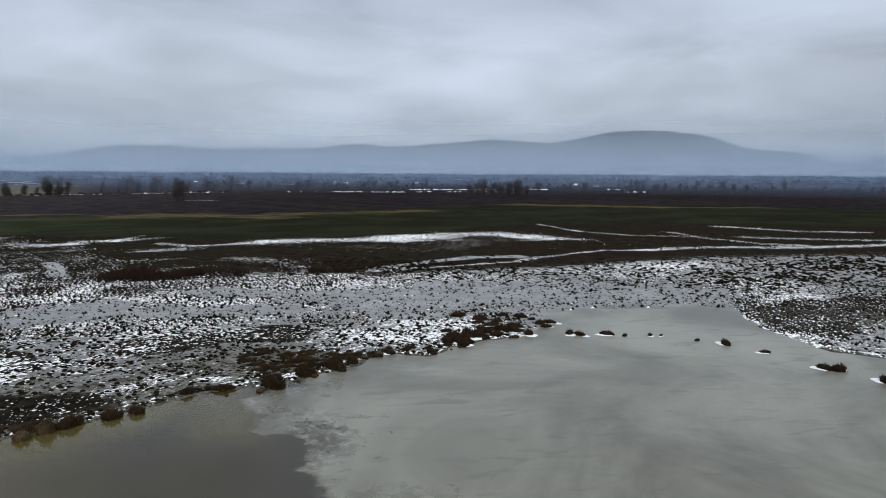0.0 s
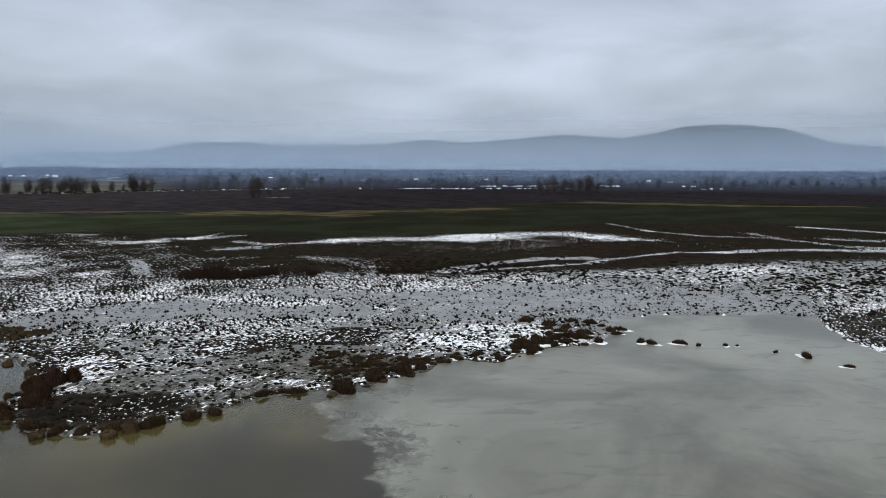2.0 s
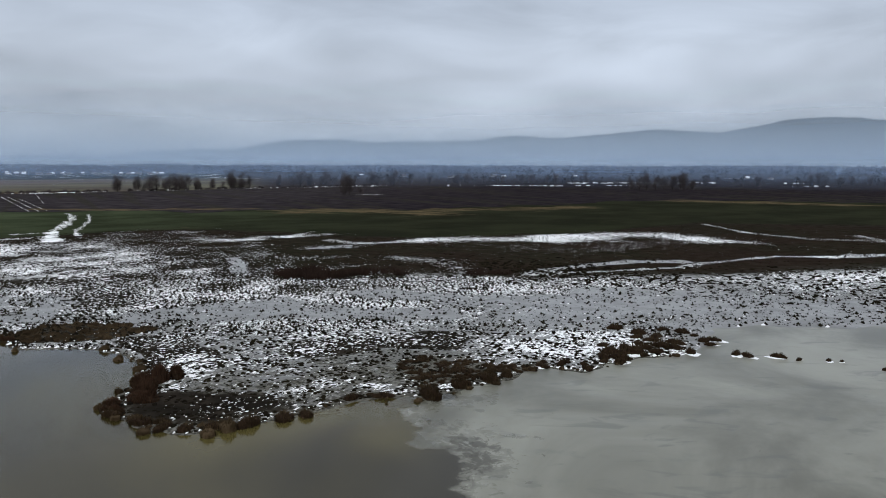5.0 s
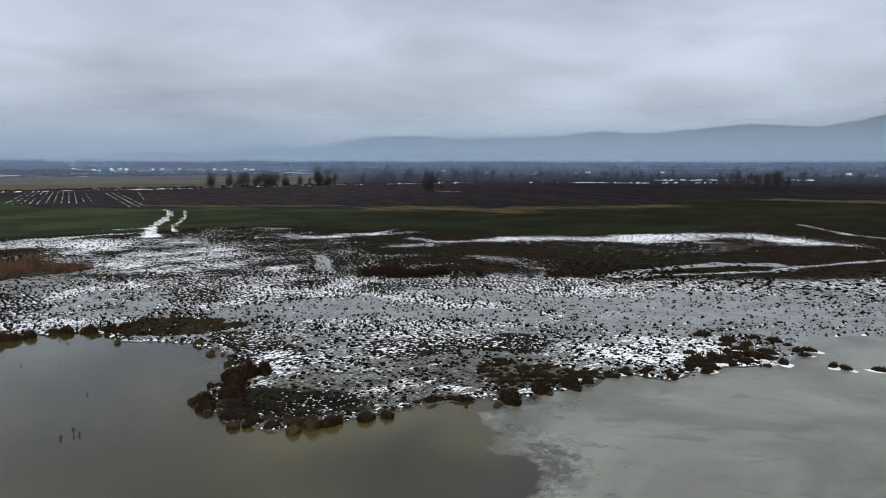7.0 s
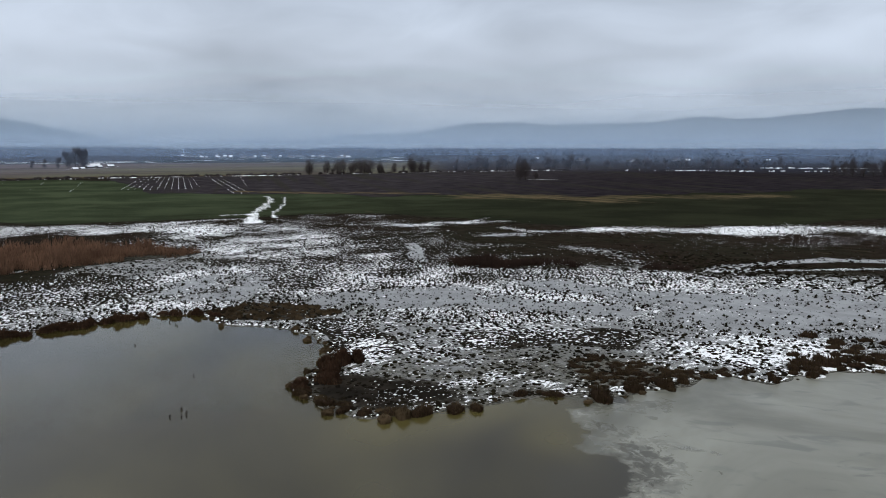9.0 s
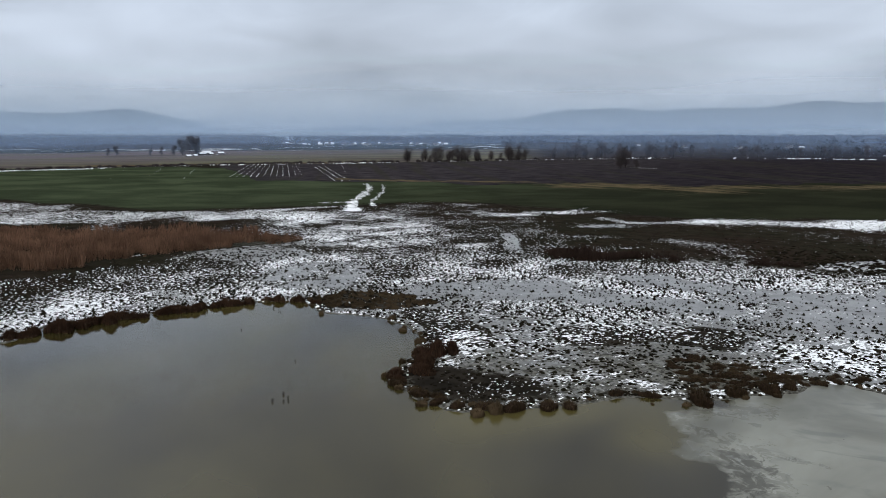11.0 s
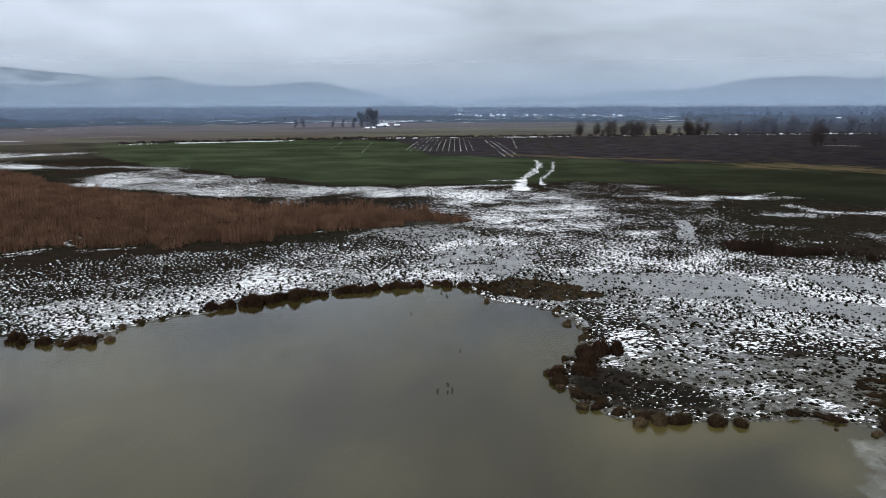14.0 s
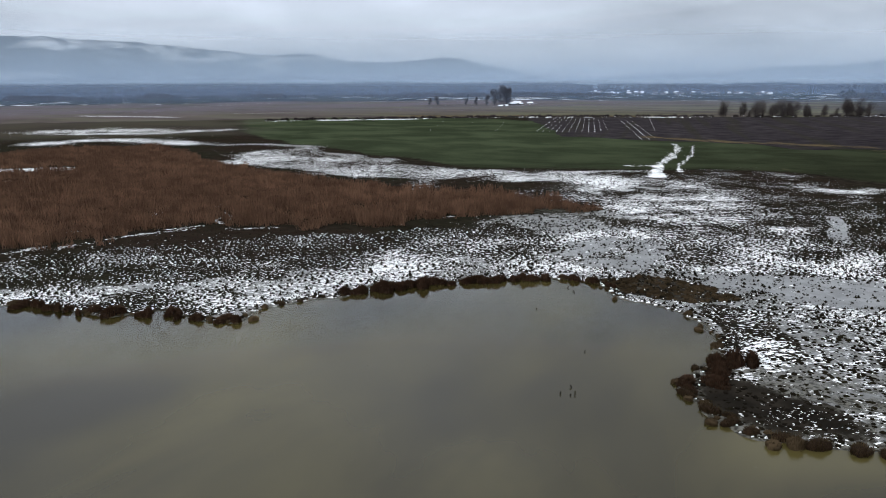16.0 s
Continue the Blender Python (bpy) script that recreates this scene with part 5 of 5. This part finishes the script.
def build_canopy():
    """Close woods far off: a bumpy roof of crowns, with open ground between the stands."""
    for a0, a1, lo, hi, high, cut, label in ((-58, 30, 1320, 1620, 8, 0.55, "close bare wood beyond the far fields"), (-60, 44, 1900, 2600, 17, 0.36, "close blue-grey wood before the hills"),
                                             (44, 104, 1380, 1900, 9, 0.46, "low thickets on the western plain"), (44, 104, 2050, 2700, 22, 0.04, "close dark wood under the western hills")):
        az = np.radians(np.arange(a0, a1, 0.16))
        ring = np.arange(lo, hi, 22.0)
        aa, rr = np.meshgrid(az, ring, indexing="ij")
        x, y = -rr * np.sin(aa), rr * np.cos(aa)
        stand = smooth(0.6 * grain(x, y, 190, 73) + 0.4 * grain(x, y, 70, 74), cut, cut + 0.06)
        deg = np.degrees(aa) + 3 * (grain(x, y, 120, 76) - 0.5)
        stand = stand * smooth(deg, a0, a0 + 3) * (1 - smooth(deg, a1 - 3, a1)) * smooth(rr, lo, lo + 30) * (1 - smooth(rr, hi - 60, hi - 22))
        z = -1.5 + stand * high * (0.62 + 0.35 * grain(x, y, 90, 75) + 0.45 * rng.random(x.shape))
        na, nr = aa.shape
        i, j = np.meshgrid(np.arange(na - 1), np.arange(nr - 1), indexing="ij")
        k = i * nr + j
        me = mesh_of("far_woods", np.stack([x.ravel(), y.ravel(), z.ravel()], 1), np.stack([k, k + 1, k + nr + 1, k + nr], -1).reshape(-1, 4), M_WOOD)
        tagged(new("far_woods", me), label, "woods", kind="stuff")


def bush_kind(seed):
    r = np.random.default_rng(seed)
    v, f = [], []
    for _ in range(170):
        a, q = 6.28 * r.random(), 0.45 * math.sqrt(r.random())
        p = np.array((q * math.cos(a), q * math.sin(a), 0.25 * r.random()))
        t = p + ((r.random() - 0.5) * 0.5, (r.random() - 0.5) * 0.5, 0.35 + 0.5 * r.random() - 0.5 * q)
        s = (r.random(3) - 0.5) * 0.14
        i = len(v)
        v += [tuple(p - s), tuple(p + s), tuple(t)]
        f.append((i, i + 1, i + 2))
    e = thing("hedge_bush", "low dark hedge bush with snow lying at its foot", "bush", "bushes of the field hedge")
    part("twig_mass", mesh_of("twig_mass", v, f, M_TWIG), e)
    lv, lf, sv, sf = *lens(seed + 3), [], []
    for k in range(1 + seed % 5):
        w = 0.14 + 0.24 * r.random()
        sf.append(lf + k * len(lv))
        sv.append(lv * np.array([w, w, 0.16 * (0.5 + r.random())]) + np.array([0.9 * (r.random() - 0.5), -0.25 - 0.3 * r.random(), 0.02]))
    part("snow_heap", mesh_of("snow_heap", np.concatenate(sv), np.concatenate(sf), M_SNOW), e, "white snow heaps")
    return e


def build_hedge():
    kinds, first = [bush_kind(600 + s) for s in range(5)], set()
    line = [(-560, 200), (-552, 245), (-528, 295), (-504, 350), (-490, 393), (-462, 430), (-430, 474), (-392, 520)]
    for (ax, ay), (bx, by) in list(zip(line[:-1], line[1:])) + [((-384, 528), (-330, 614)), ((-330, 614), (-268, 690)), ((-268, 690), (-217, 752))]:
        n = int(math.hypot(bx - ax, by - ay) / (3.1 if ay < 525 else 6.5))
        for k in range(n):
            u = (k + rng.random()) / n
            i = int(rng.integers(0, 5))
            w, h = rng.uniform(2.8, 6.5), rng.uniform(1.5, 3.3)
            m = pose(ax + (bx - ax) * u + rng.normal(0, 1.2), ay + (by - ay) * u + rng.normal(0, 1.2), 0.35) @ Matrix.Diagonal((w, w, h, 1))
            ob = kinds[i]
            if i in first:
                ob = copy_thing(ob, m)
            first.add(i)
            ob.matrix_basis = m


def build_field_edge():
    """Bits of snow along the far edge of the ploughland and before the hedge."""
    edge = [(-384, 530), (-330, 612), (-268, 690), (-217, 755), (-60, 790), (110, 830), (300, 860)]
    hedge = [(-548, 200), (-541, 243), (-518, 291), (-494, 346), (-480, 389), (-452, 425), (-420, 468), (-384, 514)]
    lane = [(-40, 905), (90, 950), (240, 985), (380, 1010)]
    p = []
    for line, step, odds, wide, high in ((edge, 1.9, 0.16, 1.9, 1.2), (hedge, 1.6, 0.30, 1.9, 1.2), (lane, 2.0, 0.16, 4.0, 1.5)):
        for (ax, ay), (bx, by) in zip(line[:-1], line[1:]):
            n = int(math.hypot(bx - ax, by - ay) / step)
            u = rng.random(n)
            keep = rng.random(n) < odds + 2.4 * (grain(ax + (bx - ax) * u, ay + (by - ay) * u, 34, 91) - 0.45)
            u = u[keep]
            p.append(lay(ax + (bx - ax) * u + rng.normal(0, 1.5 if line is hedge else 4, len(u)), ay + (by - ay) * u + rng.normal(0, 1.5 if line is hedge else 6, len(u)), 0.4, wide * rng.lognormal(0, 0.6, len(u)), high * rng.uniform(0.3, 1.0, len(u)), 6))
    tagged(new("field_edge_snow", scatter("field_edge_snow", [lens(90 + s) for s in range(6)], np.concatenate(p), M_SNOW)), "scattered heaps of snow along the edge of the ploughland", "snow", kind="stuff")


def build_furrows():
    """Snow that stayed in the furrows of the ploughland."""
    vs, fs = [], []
    rows = [((-338 + 27 * k / 11, 286 + 32 * k / 11), (-462 + 26 * k / 11, 412 + 26 * k / 11), 0.55 + 0.45 * (k % 3 == 0)) for k in range(12)]
    rows += [((-262 + 2.5 * k, 292 + 2.8 * k), (-392 + 2.5 * k, 414 + 2.8 * k), 0.9 - 0.2 * k) for k in range(3)] + [((-291, 336), (-415, 470), 0.45), ((-348, 262), (-452, 352), 0.25), ((-366, 250), (-470, 336), 0.2), ((-384, 240), (-486, 318), 0.16)]
    for (ax, ay), (bx, by), dense in rows:
        n = int(math.hypot(bx - ax, by - ay) / 1.6)
        dx, dy = (bx - ax) / n, (by - ay) / n
        q = math.hypot(dx, dy)
        for k in range(n):
            if grain(np.array([ax + dx * k]), np.array([ay + dy * k]), 9, 81)[0] * 0.7 + 0.3 * rng.random() > dense + 0.08:
                continue
            w = rng.uniform(0.2, 0.62)
            sx, sy = -dy / q * w, dx / q * w
            cx, cy = ax + dx * (k + 0.5) + rng.normal(0, 0.15), ay + dy * (k + 0.5) + rng.normal(0, 0.15)
            i = len(vs)
            vs += [(cx - dx * 0.9 - sx * 0.5, cy - dy * 0.9 - sy * 0.5, 0.3), (cx - sx, cy - sy, 0.3), (cx + dx * 0.9, cy + dy * 0.9, 0.3), (cx + sx, cy + sy, 0.3), (cx, cy, 0.75)]
            fs += [(i, i + 1, i + 4), (i + 1, i + 2, i + 4), (i + 2, i + 3, i + 4), (i + 3, i, i + 4)]
    tagged(new("furrow_snow", mesh_of("furrow_snow", vs, fs, M_SNOW)), "white snow lying in lines along the plough furrows", "snow", kind="stuff")


def house_kind(name, long, deep, wall_h, roof_h, roof_material, label, category, group, wall_material=None):
    e = thing(name, label, category, group)
    bm = bmesh.new()
    bmesh.ops.create_cube(bm, size=1)
    for v in bm.verts:
        v.co = Vector((v.co.x * long, v.co.y * deep, (v.co.z + 0.5) * wall_h))
    g = [bm.verts.new((s * long / 2, 0, wall_h + roof_h * 0.96)) for s in (-1, 1)]
    for s, top in zip((-1, 1), g):
        ends = sorted([v for v in bm.verts if abs(v.co.x - s * long / 2) < 1e-3 and abs(v.co.z - wall_h) < 1e-3], key=lambda v: v.co.y)
        bm.faces.new((ends[0], ends[-1], top))
    part("wall", bm_mesh("wall", bm, wall_material or M_WALL), e)
    for s in (-1, 1):
        bm = bmesh.new()
        o, t = 0.4, 0.28
        a = [(-long / 2 - o, s * (deep / 2 + o), wall_h - 0.25), (long / 2 + o, s * (deep / 2 + o), wall_h - 0.25), (long / 2 + o, 0, wall_h + roof_h), (-long / 2 - o, 0, wall_h + roof_h)]
        low, up_ = [bm.verts.new(p) for p in a], [bm.verts.new((p[0], p[1], p[2] + t)) for p in a]
        bm.faces.new(low)
        bm.faces.new(up_)
        for k in range(4):
            bm.faces.new((low[k], low[(k + 1) % 4], up_[(k + 1) % 4], up_[k]))
        bmesh.ops.recalc_face_normals(bm, faces=bm.faces)
        part("roof", bm_mesh("roof", bm, roof_material), e, "snow-covered roof slope" if roof_material == M_SNOW else "")
    for k in range(2):
        bm = bmesh.new()
        bmesh.ops.create_cube(bm, size=1)
        for v in bm.verts:
            v.co = Vector((v.co.x * 1.2 + (k - 0.5) * long * 0.45, v.co.y * 0.12 - deep / 2 - 0.03, v.co.z * 1.3 + wall_h * 0.55))
        part("window", bm_mesh("window", bm, M_TILE), e)
    bm = bmesh.new()
    bmesh.ops.create_cube(bm, size=1)
    for v in bm.verts:
        v.co = Vector((v.co.x * 0.7 + long * 0.2, v.co.y * 0.7 + 0.6, (v.co.z + 0.5) * 1.8 + wall_h + roof_h * 0.7))
    part("chimney", bm_mesh("chimney", bm, M_TILE), e)
    return e


def build_houses():
    v = "houses of the far village"
    kinds = [house_kind("house", 12, 8, 3.6, 3.0, M_SNOW, "small pale house with a snow-covered roof in the far village", "house", v),
             house_kind("house", 9, 8, 4.4, 2.6, M_SNOW, "square pale house with a white roof in the far village", "house", v),
             house_kind("house", 15, 9, 3.4, 3.2, M_TILE, "long pale house with a dark roof in the far village", "house", v)]
    first = set()

    def put(ks, i, x, y, turn, seen, scale=1.0):
        m = pose(x, y, 0.3, 0, 0, turn) @ Matrix.Scale(scale, 4)
        ob = ks[i]
        if i in seen:
            ob = copy_thing(ob, m)
        seen.add(i)
        ob.matrix_basis = m

    for k in range(70):
        a, r = radians(rng.uniform(33.2, 48.0)), rng.uniform(1640, 1980)
        put(kinds, int(rng.choice([0, 1, 2, 2])), -r * math.sin(a), r * math.cos(a), math.degrees(a) + rng.uniform(-50, 50), first, rng.uniform(0.5, 0.8))
    for k in range(16):  # odd houses along the lane to the north
        a, r = radians(rng.uniform(-14, 22)), rng.uniform(1180, 1500)
        put(kinds, 2 if k % 3 else 0, -r * math.sin(a), r * math.cos(a), math.degrees(a) + rng.uniform(-40, 40), first, rng.uniform(0.5, 0.75))
    barn = house_kind("barn", 36, 12, 5.0, 3.5, M_SNOW, "long white barn with a snowy roof on the plain", "barn", "barns beside the plantation")
    seen = set()
    put([barn], 0, -1127, 1946, 30, seen)
    put([barn], 0, -1098, 1966, 30, seen)
    put([barn], 0, 575, 2400, -14, seen, 0.8)
    farm = house_kind("farm_building", 14, 8, 3.6, 3.2, M_SNOW, "white-roofed farm building beside tall dark trees", "farm building", "buildings of the farm", M_PLANK)
    seen = set()
    for x, y, turn, s in ((-730, 578, 75, 0.6), (-746, 598, 55, 0.7), (-734, 594, 95, 0.45), (-690, 528, 80, 0.4), (-744, 618, 60, 0.5), (-694, 540, 100, 0.4)):
        put([farm], 0, x, y, turn, seen, s)


def build_smoke():
    bm = bmesh.new()
    r = random.Random(5)
    for k in range(10):
        g = bmesh.ops.create_icosphere(bm, subdivisions=2, radius=0.8 + 0.55 * k)
        c = Vector((2.4 * k + 1.5 * r.uniform(-1, 1), 1.0 * k, 2.4 * k ** 0.95))
        for w in g["verts"]:
            w.co = Vector((w.co.x * 1.3, w.co.y, w.co.z * 0.7)) * (0.85 + 0.3 * r.random()) + c
    me = bm_mesh("smoke_wisp", bm, mist_material("pale_smoke", 0.32, 60, 0.0, 0.5))
    ob = new("smoke_wisp", me)
    ob.location = (402, 1448, 0.5)
    tagged(ob, "thin white smoke rising from a field fire", "smoke")


build_trees()
build_woods()
build_canopy()
build_hedge()
build_field_edge()
build_furrows()
build_houses()
build_smoke()
